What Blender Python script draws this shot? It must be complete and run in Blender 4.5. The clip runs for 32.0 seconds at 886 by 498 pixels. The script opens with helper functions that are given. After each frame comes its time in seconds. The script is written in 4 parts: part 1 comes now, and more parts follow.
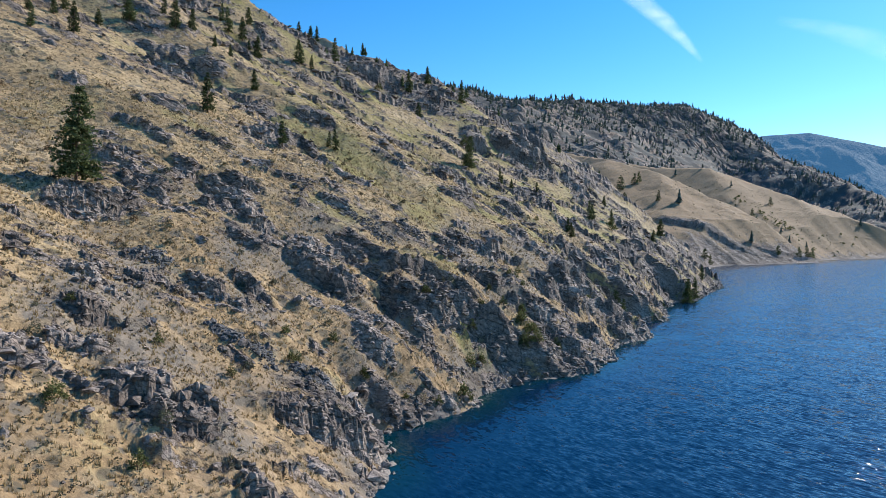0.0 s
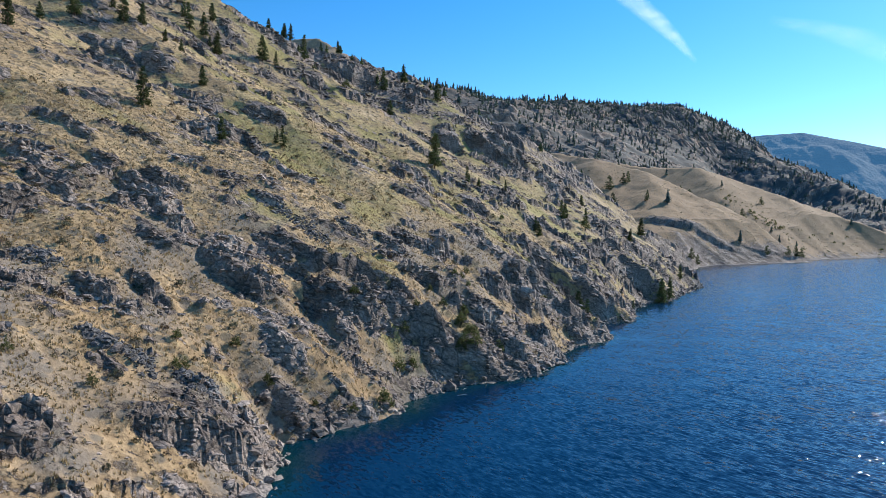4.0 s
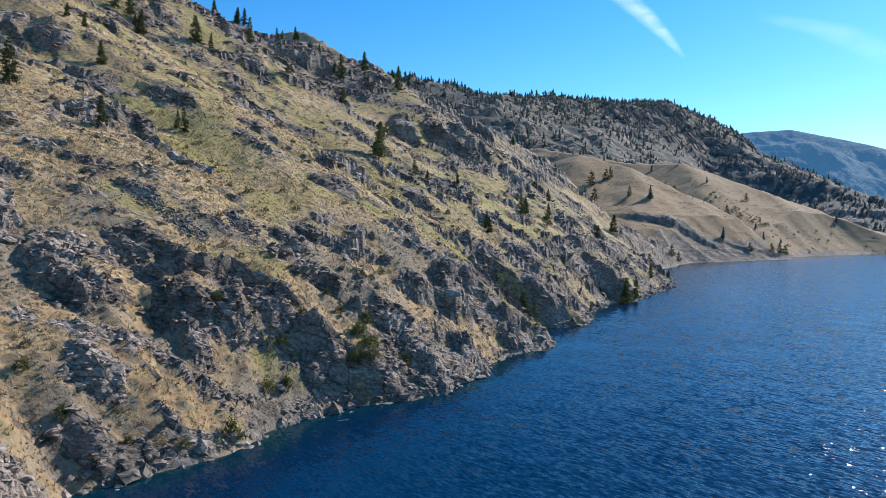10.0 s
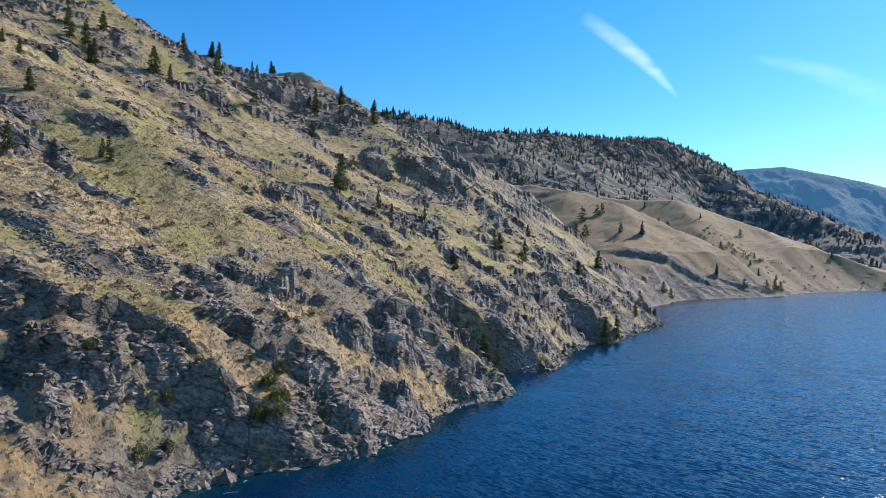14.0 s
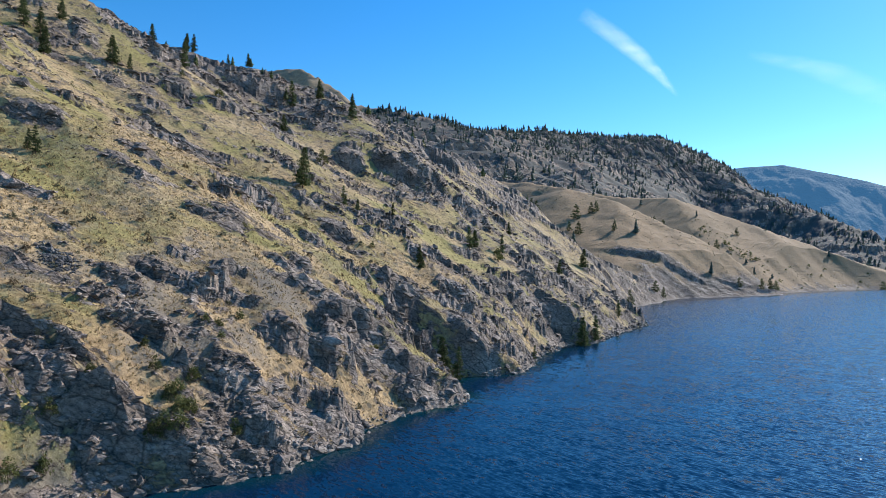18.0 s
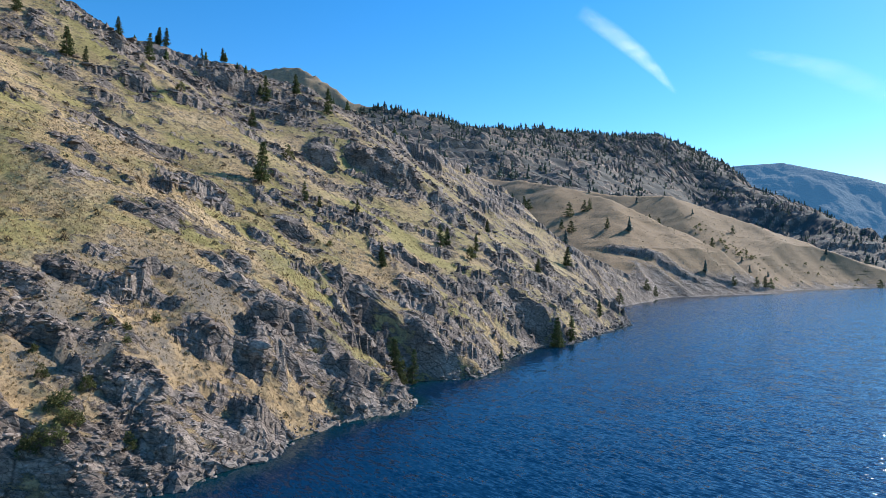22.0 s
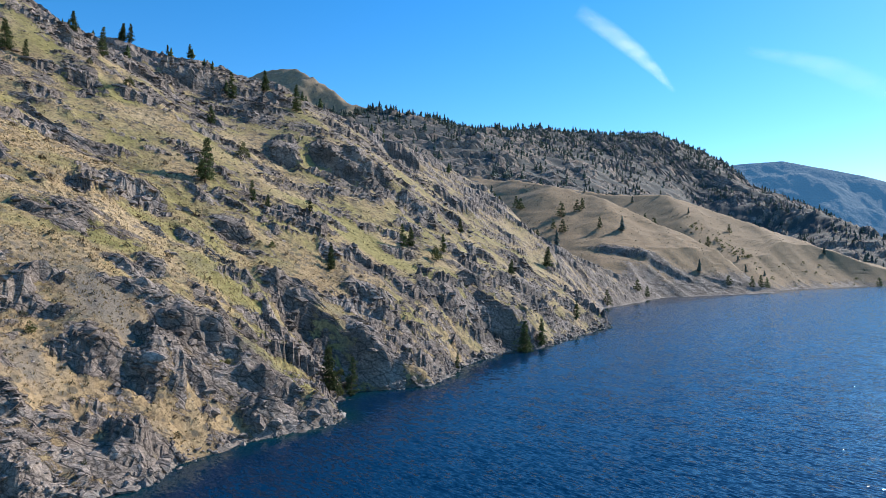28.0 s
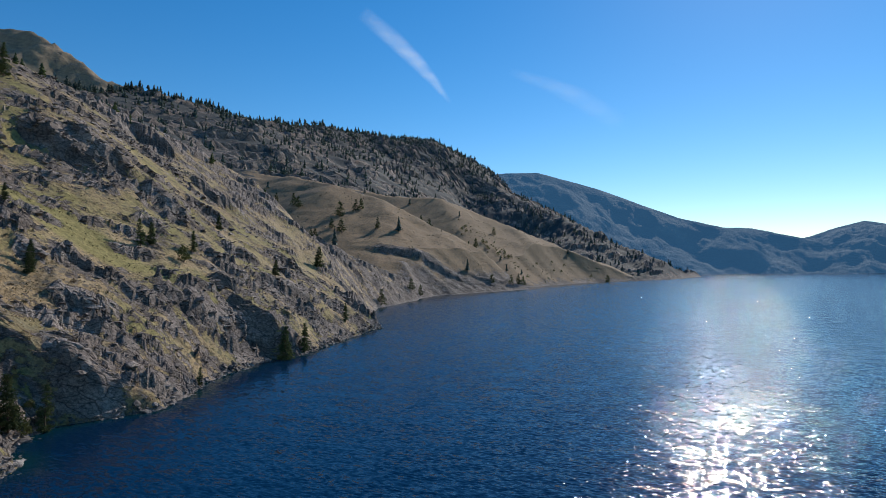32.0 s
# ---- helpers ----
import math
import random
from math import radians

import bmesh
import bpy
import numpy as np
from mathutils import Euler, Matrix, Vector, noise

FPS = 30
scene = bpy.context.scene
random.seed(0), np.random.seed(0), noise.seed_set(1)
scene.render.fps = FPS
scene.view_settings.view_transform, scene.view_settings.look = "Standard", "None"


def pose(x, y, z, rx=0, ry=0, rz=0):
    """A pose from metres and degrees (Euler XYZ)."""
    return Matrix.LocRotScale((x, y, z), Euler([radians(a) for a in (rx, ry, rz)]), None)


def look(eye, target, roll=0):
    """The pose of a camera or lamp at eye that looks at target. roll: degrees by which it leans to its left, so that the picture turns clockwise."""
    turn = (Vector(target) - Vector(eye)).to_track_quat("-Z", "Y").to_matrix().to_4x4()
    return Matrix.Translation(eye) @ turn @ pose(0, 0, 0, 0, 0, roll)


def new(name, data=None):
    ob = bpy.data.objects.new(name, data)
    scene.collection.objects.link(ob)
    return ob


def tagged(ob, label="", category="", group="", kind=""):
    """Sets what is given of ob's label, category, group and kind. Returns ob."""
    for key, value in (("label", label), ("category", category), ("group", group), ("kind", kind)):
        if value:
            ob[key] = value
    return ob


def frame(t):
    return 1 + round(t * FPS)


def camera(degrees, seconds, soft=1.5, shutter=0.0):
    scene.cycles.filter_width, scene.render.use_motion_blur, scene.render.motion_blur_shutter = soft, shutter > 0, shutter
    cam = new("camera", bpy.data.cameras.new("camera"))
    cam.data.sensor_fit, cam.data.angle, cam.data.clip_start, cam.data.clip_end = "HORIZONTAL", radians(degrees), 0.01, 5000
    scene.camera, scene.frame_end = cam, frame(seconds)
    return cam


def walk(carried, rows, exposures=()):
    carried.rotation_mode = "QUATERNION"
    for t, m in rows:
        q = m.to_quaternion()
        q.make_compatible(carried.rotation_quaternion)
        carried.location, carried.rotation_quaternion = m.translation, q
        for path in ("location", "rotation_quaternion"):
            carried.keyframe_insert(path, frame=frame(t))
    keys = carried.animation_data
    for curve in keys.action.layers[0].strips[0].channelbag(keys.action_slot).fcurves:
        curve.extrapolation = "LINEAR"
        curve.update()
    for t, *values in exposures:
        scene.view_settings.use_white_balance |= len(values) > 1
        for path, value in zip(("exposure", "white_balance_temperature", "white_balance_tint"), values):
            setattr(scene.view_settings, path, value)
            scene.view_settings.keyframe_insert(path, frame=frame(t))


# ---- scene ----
cam = camera(74.20, 32.0, soft=0.6)
walk(cam, [
    (0, look((7.03, 9.86, 34.71), (-14.49, 107.50, 33.46), 0.21)),
    (1, look((10.41, 12.72, 34.51), (-10.97, 110.40, 33.35), 0.12)),
    (2, look((13.92, 15.14, 34.41), (-7.37, 112.84, 33.28), 0.11)),
    (3, look((17.47, 17.19, 34.36), (-3.66, 114.92, 33.24), 0.10)),
    (3.5, look((19.21, 18.21, 34.24), (-1.86, 115.95, 33.14), 0.06)),
    (5.5, look((25.61, 22.90, 34.17), (4.93, 120.73, 32.90), 0.05)),
    (6, look((27.11, 24.42, 34.22), (6.67, 122.30, 32.86), 0.08)),
    (7, look((29.95, 28.09, 34.35), (9.80, 126.03, 32.84), 0.08)),
    (8, look((32.51, 32.56, 34.38), (12.60, 130.55, 32.79), 0.08)),
    (9, look((35.06, 37.82, 34.39), (15.33, 135.84, 32.73), 0.11)),
    (10, look((37.72, 43.52, 34.49), (18.09, 141.56, 32.75), 0.13)),
    (11, look((40.55, 48.97, 34.52), (20.94, 147.02, 32.84), 0.16)),
    (12, look((43.41, 53.54, 34.42), (23.79, 151.58, 32.80), 0.11)),
    (12.5, look((44.85, 55.56, 34.47), (25.23, 153.60, 32.83), 0.05)),
    (13, look((46.35, 57.53, 34.65), (26.77, 155.59, 33.84), 0.07)),
    (13.5, look((47.93, 59.35, 34.81), (28.42, 157.39, 37.67), 0.14)),
    (14, look((49.48, 61.08, 34.88), (30.08, 159.08, 39.37), 0.08)),
    (14.5, look((51.00, 62.82, 34.91), (31.65, 160.83, 39.42), 0.06)),
    (16.5, look((56.93, 69.79, 35.35), (37.50, 167.79, 39.59), 0.29)),
    (17, look((58.37, 71.20, 35.32), (38.87, 169.18, 39.55), 0.25)),
    (18, look((61.22, 73.55, 35.29), (41.78, 171.56, 39.42), 0.19)),
    (19, look((64.29, 76.14, 35.33), (44.93, 174.16, 39.39), 0.15)),
    (20, look((67.51, 79.02, 35.38), (48.22, 177.06, 39.40), 0.10)),
    (21, look((70.71, 82.12, 35.42), (51.45, 180.17, 39.37), 0.10)),
    (22, look((73.90, 85.33, 35.43), (54.37, 183.33, 39.36), 0.08)),
    (23, look((76.68, 88.44, 35.64), (57.08, 186.42, 39.62), -0.01)),
    (24, look((79.43, 91.28, 35.67), (59.85, 189.26, 39.74), -0.11)),
    (25, look((82.06, 93.75, 35.62), (62.42, 191.72, 39.76), -0.18)),
    (25.5, look((83.32, 94.90, 35.53), (63.64, 192.86, 39.70), -0.16)),
    (27.5, look((88.10, 99.87, 35.73), (68.28, 197.80, 39.79), -0.24)),
    (28, look((89.27, 101.19, 35.83), (69.47, 199.13, 39.90), -0.26)),
    (28.5, look((90.49, 102.64, 35.92), (73.06, 201.03, 40.09), -0.28)),
    (29, look((91.63, 104.14, 36.03), (79.10, 203.27, 40.18), -0.31)),
    (29.5, look((92.79, 105.63, 36.17), (85.97, 205.31, 40.27), -0.40)),
    (30, look((93.97, 107.24, 36.28), (93.37, 207.16, 40.32), -0.50)),
    (30.5, look((95.14, 109.10, 36.46), (100.37, 208.88, 40.46), -0.51)),
    (31, look((96.15, 110.94, 36.60), (106.41, 210.34, 40.45), -0.50)),
    (31.5, look((96.94, 112.79, 36.71), (111.09, 211.71, 40.52), -0.46)),
    (32, look((97.47, 114.63, 36.84), (113.99, 213.18, 40.50), -0.55)),
], exposures=[(0, 0.66), (28, 0.66), (29, 0.50), (30, 0.26), (31, -0.02), (32, -0.18)])

# ---- world and sun ----
SUN_AZ, SUN_EL = radians(39.5), radians(32.0)
world = bpy.data.worlds.new("sky")
scene.world = world
world.use_nodes = True
wn, wl = world.node_tree.nodes, world.node_tree.links
sky = wn.new("ShaderNodeTexSky")
sky.sky_type = "NISHITA"
sky.sun_disc = False
sky.sun_elevation, sky.sun_rotation = SUN_EL, SUN_AZ
sky.altitude, sky.air_density, sky.dust_density, sky.ozone_density = 400, 1.0, 0.06, 3.0
wn["Background"].inputs["Strength"].default_value = 0.136
rich = wn.new("ShaderNodeHueSaturation")
rich.inputs["Saturation"].default_value = 1.36
wl.new(sky.outputs["Color"], rich.inputs["Color"])
wl.new(rich.outputs["Color"], wn["Background"].inputs["Color"])

sun = new("sun", bpy.data.lights.new("sun", "SUN"))
sun.data.energy, sun.data.angle, sun.data.color = 4.2, radians(0.53), (1.0, 0.95, 0.88)
toward = Vector((math.sin(SUN_AZ) * math.cos(SUN_EL), math.cos(SUN_AZ) * math.cos(SUN_EL), math.sin(SUN_EL)))
sun.matrix_world = look(toward * 900, (0, 0, 0))
scene.view_settings.exposure = 0.0

# ---- materials ----
def material(name):
    m = bpy.data.materials.new(name)
    m.use_nodes = True
    return m, m.node_tree.nodes, m.node_tree.links, m.node_tree.nodes["Principled BSDF"]


def noise_node(n, l, scale, detail=4.0, rough=0.6, vector=None, distortion=0.0):
    t = n.new("ShaderNodeTexNoise")
    t.inputs["Scale"].default_value, t.inputs["Detail"].default_value = scale, detail
    t.inputs["Roughness"].default_value, t.inputs["Distortion"].default_value = rough, distortion
    if vector is not None:
        l.new(vector, t.inputs["Vector"])
    return t.outputs["Fac"]


def ramp(n, l, source, *stops):
    r = n.new("ShaderNodeValToRGB")
    e = r.color_ramp.elements
    while len(e) < len(stops):
        e.new(0.5)
    for k, (p, c) in zip(e, stops):
        k.position = p
        k.color = (c, c, c, 1) if isinstance(c, (int, float)) else (*c, 1)
    l.new(source, r.inputs["Fac"])
    return r.outputs["Color"]


def mix(n, l, fac, a, b, kind="MIX"):
    m = n.new("ShaderNodeMix")
    m.data_type, m.blend_type = "RGBA", kind
    for sock, v in ((m.inputs[0], fac), (m.inputs[6], a), (m.inputs[7], b)):
        if isinstance(v, (int, float)):
            sock.default_value = v if sock.type == "VALUE" else (v, v, v, 1)
        elif isinstance(v, tuple):
            sock.default_value = (*v, 1)
        else:
            l.new(v, sock)
    return m.outputs[2]


def calc(n, l, op, a, b=0.0, clamp=False):
    m = n.new("ShaderNodeMath")
    m.operation, m.use_clamp = op, clamp
    for sock, v in ((m.inputs[0], a), (m.inputs[1], b)):
        if isinstance(v, (int, float)):
            sock.default_value = v
        else:
            l.new(v, sock)
    m.inputs[2].default_value = (0.5 - 0.5 * b) if op == "MULTIPLY_ADD" else 0.0
    return m.outputs[0]


def relief(n, l, p, height, strength, distance):
    b = n.new("ShaderNodeBump")
    b.inputs["Strength"].default_value, b.inputs["Distance"].default_value = strength, distance
    l.new(height, b.inputs["Height"])
    l.new(b.outputs["Normal"], p.inputs["Normal"])
    return b


def strata(n, l, stretch, turn):
    """World position turned along the bedding of the rock and stretched along it."""
    geo = n.new("ShaderNodeNewGeometry")
    mp = n.new("ShaderNodeMapping")
    mp.vector_type = "TEXTURE"
    mp.inputs["Rotation"].default_value = turn
    mp.inputs["Scale"].default_value = stretch
    l.new(geo.outputs["Position"], mp.inputs["Vector"])
    return geo.outputs["Position"], mp.outputs["Vector"], geo


BED_TURN = (radians(24), radians(24), radians(33))


def rock_colour(n, l, place, bed):
    big = noise_node(n, l, 0.10, 5, 0.65, bed)
    fine = noise_node(n, l, 1.5, 7, 0.78, bed)
    base = ramp(n, l, big, (0.32, (0.106, 0.081, 0.066)), (0.50, (0.210, 0.164, 0.133)), (0.70, (0.355, 0.286, 0.234)))
    grain = ramp(n, l, fine, (0.36, 0.34), (0.50, 0.98), (0.64, 1.6))
    col = mix(n, l, 1.0, base, grain, "MULTIPLY")
    lich = ramp(n, l, noise_node(n, l, 0.45, 5, 0.7, place), (0.56, 0.0), (0.68, 1.0))
    col = mix(n, l, calc(n, l, "MULTIPLY", lich, 0.35), col, (0.30, 0.285, 0.25))
    sep = n.new("ShaderNodeSeparateXYZ")
    l.new(place, sep.inputs[0])
    edge = calc(n, l, "ADD", sep.outputs[2], calc(n, l, "MULTIPLY", noise_node(n, l, 0.5, 4, 0.7, place), -1.6))
    wash = ramp(n, l, calc(n, l, "MULTIPLY_ADD", edge, 0.5), (0.36, 1.0), (0.52, 0.0))
    col = mix(n, l, calc(n, l, "MULTIPLY", wash, 0.22), col, (0.30, 0.275, 0.245))
    warp = n.new("ShaderNodeVectorMath")
    warp.operation = "MULTIPLY_ADD"
    wob = n.new("ShaderNodeTexNoise")
    wob.inputs["Scale"].default_value, wob.inputs["Detail"].default_value = 0.6, 4
    l.new(bed, wob.inputs["Vector"])
    l.new(wob.outputs["Color"], warp.inputs[0])
    warp.inputs[1].default_value = (1.1, 1.1, 1.1)
    l.new(bed, warp.inputs[2])

    def cracks(scale, reach):
        v = n.new("ShaderNodeTexVoronoi")
        v.feature = "DISTANCE_TO_EDGE"
        v.inputs["Scale"].default_value = scale
        l.new(warp.outputs[0], v.inputs["Vector"])
        return ramp(n, l, v.outputs["Distance"], (0.0, 0.0), (reach, 1.0))

    big_crack, small_crack = cracks(0.30, 0.07), cracks(1.1, 0.06)
    col = mix(n, l, 1.0, col, ramp(n, l, calc(n, l, "MULTIPLY", big_crack, small_crack), (0.0, 0.42), (0.7, 1.0)), "MULTIPLY")
    height = mix(n, l, 0.65, fine, noise_node(n, l, 0.55, 7, 0.75, bed))
    height = calc(n, l, "ADD", height, calc(n, l, "ADD", calc(n, l, "MULTIPLY", big_crack, 0.30), calc(n, l, "MULTIPLY", small_crack, 0.10)))
    return col, height


def make_rock(name):
    m, n, l, p = material(name)
    place, bed, geo = strata(n, l, (2.0, 1.0, 1.1), BED_TURN)
    col, height = rock_colour(n, l, place, bed)
    info = n.new("ShaderNodeObjectInfo")
    tone = ramp(n, l, info.outputs["Random"], (0.0, 0.82), (1.0, 1.16))
    piece = ramp(n, l, geo.outputs["Random Per Island"], (0.0, 0.72), (1.0, 1.25))
    l.new(mix(n, l, 1.0, mix(n, l, 1.0, col, tone, "MULTIPLY"), piece, "MULTIPLY"), p.inputs["Base Color"])
    p.inputs["Roughness"].default_value = 0.85
    relief(n, l, p, height, 1.0, 0.4)
    return m


def make_ground():
    m, n, l, p = material("ground")
    place, bed, geo = strata(n, l, (2.0, 1.0, 1.1), BED_TURN)
    rock, rock_h = rock_colour(n, l, place, bed)

    def attr(name):
        a = n.new("ShaderNodeAttribute")
        a.attribute_name = name
        return a.outputs["Fac"]

    wide = noise_node(n, l, 0.035, 5, 0.6, place)
    tuft = noise_node(n, l, 1.1, 5, 0.75, place)
    speck = noise_node(n, l, 0.33, 6, 0.75, place)
    straw = ramp(n, l, wide, (0.30, (0.265, 0.182, 0.094)), (0.50, (0.390, 0.272, 0.140)), (0.70, (0.49, 0.355, 0.196)))
    straw = mix(n, l, 1.0, straw, ramp(n, l, tuft, (0.38, 0.42), (0.49, 0.98), (0.62, 1.32)), "MULTIPLY")
    straw = mix(n, l, 1.0, straw, ramp(n, l, speck, (0.36, 0.66), (0.62, 1.1)), "MULTIPLY")
    spot = n.new("ShaderNodeTexVoronoi")
    spot.inputs["Scale"].default_value = 1.15
    l.new(place, spot.inputs["Vector"])
    tussock = ramp(n, l, calc(n, l, "ADD", spot.outputs["Distance"], calc(n, l, "MULTIPLY_ADD", tuft, 0.5)), (0.62, 0.55), (0.74, 1.04))
    straw = mix(n, l, 1.0, straw, tussock, "MULTIPLY")
    green = ramp(n, l, speck, (0.30, (0.115, 0.104, 0.032)), (0.50, (0.235, 0.200, 0.062)), (0.70, (0.34, 0.275, 0.098)))
    green = mix(n, l, 1.0, green, ramp(n, l, tuft, (0.30, 0.6), (0.6, 1.15)), "MULTIPLY")
    green = mix(n, l, 0.8, green, tussock, "MULTIPLY")
    gfac = ramp(n, l, calc(n, l, "ADD", attr("green"), calc(n, l, "MULTIPLY_ADD", speck, 0.9)), (0.62, 0.0), (0.98, 1.0))
    brown = ramp(n, l, speck, (0.32, (0.175, 0.108, 0.055)), (0.52, (0.285, 0.182, 0.096)), (0.70, (0.365, 0.250, 0.140)))
    straw = mix(n, l, attr("brown"), straw, brown)
    dot = n.new("ShaderNodeTexVoronoi")
    dot.inputs["Scale"].default_value = 0.42
    l.new(place, dot.inputs["Vector"])
    chance = n.new("ShaderNodeSeparateColor")
    l.new(dot.outputs["Color"], chance.inputs[0])
    reach = calc(n, l, "ADD", calc(n, l, "MULTIPLY", chance.outputs[0], 0.34), calc(n, l, "MULTIPLY_ADD", tuft, 0.3))
    shrub = ramp(n, l, calc(n, l, "SUBTRACT", reach, dot.outputs["Distance"]), (0.30, 0.0), (0.40, 0.85))
    straw = mix(n, l, shrub, straw, mix(n, l, chance.outputs[1], (0.105, 0.085, 0.055), (0.175, 0.145, 0.110)))
    grass = mix(n, l, calc(n, l, "MULTIPLY", gfac, 0.85), straw, green)
    # Dark scrub, its hue shifted to blue to paint haze over the ridge.
    scrub = ramp(n, l, speck, (0.35, (0.034, 0.041, 0.042)), (0.65, (0.094, 0.094, 0.086)))
    sfac = ramp(n, l, calc(n, l, "ADD", attr("scrub"), calc(n, l, "MULTIPLY_ADD", noise_node(n, l, 0.045, 6, 0.72, place), 1.2)), (0.85, 0.0), (1.10, 1.0))
    grass = mix(n, l, sfac, grass, scrub)
    gravel = ramp(n, l, noise_node(n, l, 2.2, 5, 0.8, place), (0.30, (0.105, 0.085, 0.066)), (0.70, (0.275, 0.228, 0.178)))
    grass = mix(n, l, ramp(n, l, calc(n, l, "ADD", attr("scree"), calc(n, l, "MULTIPLY_ADD", speck, 0.8)), (0.60, 0.0), (0.95, 0.9)), grass, gravel)
    edge = calc(n, l, "ADD", attr("rock"), calc(n, l, "MULTIPLY_ADD", noise_node(n, l, 0.6, 8, 0.8, bed), 1.9))
    rfac = ramp(n, l, edge, (0.90, 0.0), (1.02, 1.0))
    l.new(mix(n, l, rfac, grass, rock), p.inputs["Base Color"])
    p.inputs["Roughness"].default_value = 0.92
    p.inputs["Specular IOR Level"].default_value = 0.25
    relief(n, l, p, mix(n, l, rfac, mix(n, l, 0.5, tuft, speck), rock_h), 1.0, 0.5)
    return m


def make_water():
    m, n, l, p = material("lake_water")
    geo = n.new("ShaderNodeNewGeometry")
    mp = n.new("ShaderNodeMapping")
    mp.vector_type = "TEXTURE"
    mp.inputs["Rotation"].default_value = (0, 0, radians(-35))
    mp.inputs["Scale"].default_value = (2.4, 1.0, 1.0)
    l.new(geo.outputs["Position"], mp.inputs["Vector"])
    shallow = n.new("ShaderNodeAttribute")
    shallow.attribute_name = "shallow"
    wide = noise_node(n, l, 0.012, 3, 0.5, geo.outputs["Position"])
    deep = ramp(n, l, wide, (0.3, (0.0005, 0.0140, 0.040)), (0.7, (0.0008, 0.0205, 0.055)))
    l.new(mix(n, l, shallow.outputs["Fac"], deep, (0.002, 0.032, 0.034)), p.inputs["Base Color"])
    fine = n.new("ShaderNodeAttribute")
    fine.attribute_name = "fine"
    l.new(fine.outputs["Fac"], p.inputs["Roughness"])
    p.inputs["IOR"].default_value = 1.333

    def tilt(scale, detail, size):
        t = n.new("ShaderNodeTexNoise")
        t.inputs["Scale"].default_value, t.inputs["Detail"].default_value = scale, detail
        t.inputs["Roughness"].default_value = 0.55
        l.new(mp.outputs["Vector"], t.inputs["Vector"])
        v = n.new("ShaderNodeVectorMath")
        v.operation = "SUBTRACT"
        v.inputs[1].default_value = (0.5, 0.5, 0.5)
        l.new(t.outputs["Color"], v.inputs[0])
        k = n.new("ShaderNodeVectorMath")
        k.operation = "MULTIPLY"
        k.inputs[1].default_value = (size, size, 0.0)
        l.new(v.outputs[0], k.inputs[0])
        return k.outputs[0]

    def plus(a, b):
        v = n.new("ShaderNodeVectorMath")
        l.new(a, v.inputs[0])
        if isinstance(b, tuple):
            v.inputs[1].default_value = b
        else:
            l.new(b, v.inputs[1])
        return v.outputs[0]

    calm = n.new("ShaderNodeAttribute")
    calm.attribute_name = "open"
    rough = n.new("ShaderNodeVectorMath")
    rough.operation = "SCALE"
    l.new(plus(tilt(1.9, 3, 1.0), tilt(0.6, 2, 0.36)), rough.inputs[0])
    gust = ramp(n, l, noise_node(n, l, 0.16, 4, 0.65, mp.outputs["Vector"]), (0.34, 0.6), (0.66, 1.45))
    l.new(calc(n, l, "MULTIPLY", calm.outputs["Fac"], gust), rough.inputs["Scale"])
    slope = plus(rough.outputs[0], (0.03, -0.075, 1.0))
    unit = n.new("ShaderNodeVectorMath")
    unit.operation = "NORMALIZE"
    l.new(slope, unit.inputs[0])
    l.new(unit.outputs[0], p.inputs["Normal"])
    return m


def make_leaf(name, low, high, rough=0.7):
    m, n, l, p = material(name)
    geo = n.new("ShaderNodeNewGeometry")
    tint = ramp(n, l, geo.outputs["Random Per Island"], (0.0, low), (1.0, high))
    info = n.new("ShaderNodeObjectInfo")
    tone = ramp(n, l, info.outputs["Random"], (0.0, 0.75), (1.0, 1.25))
    tint = mix(n, l, 1.0, tint, tone, "MULTIPLY")
    patch = ramp(n, l, noise_node(n, l, 0.8, 4, 0.6, geo.outputs["Position"]), (0.3, 0.7), (0.7, 1.25))
    tint = mix(n, l, 1.0, tint, patch, "MULTIPLY")
    l.new(tint, p.inputs["Base Color"])
    thin, both = n.new("ShaderNodeBsdfTranslucent"), n.new("ShaderNodeMixShader")
    l.new(tint, thin.inputs["Color"])
    both.inputs[0].default_value = 0.35
    l.new(p.outputs[0], both.inputs[1])
    l.new(thin.outputs[0], both.inputs[2])
    l.new(both.outputs[0], n["Material Output"].inputs["Surface"])
    p.inputs["Roughness"].default_value = rough
    p.inputs["Specular IOR Level"].default_value = 0.2
    return m


def make_bark():
    m, n, l, p = material("pine_bark")
    geo = n.new("ShaderNodeNewGeometry")
    mp = n.new("ShaderNodeMapping")
    mp.inputs["Scale"].default_value = (4.0, 4.0, 0.9)
    l.new(geo.outputs["Position"], mp.inputs["Vector"])
    f = noise_node(n, l, 2.0, 5, 0.7, mp.outputs["Vector"])
    l.new(ramp(n, l, f, (0.35, (0.055, 0.036, 0.026)), (0.65, (0.17, 0.105, 0.065))), p.inputs["Base Color"])
    p.inputs["Roughness"].default_value = 0.9
    relief(n, l, p, f, 0.8, 0.06)
    return m


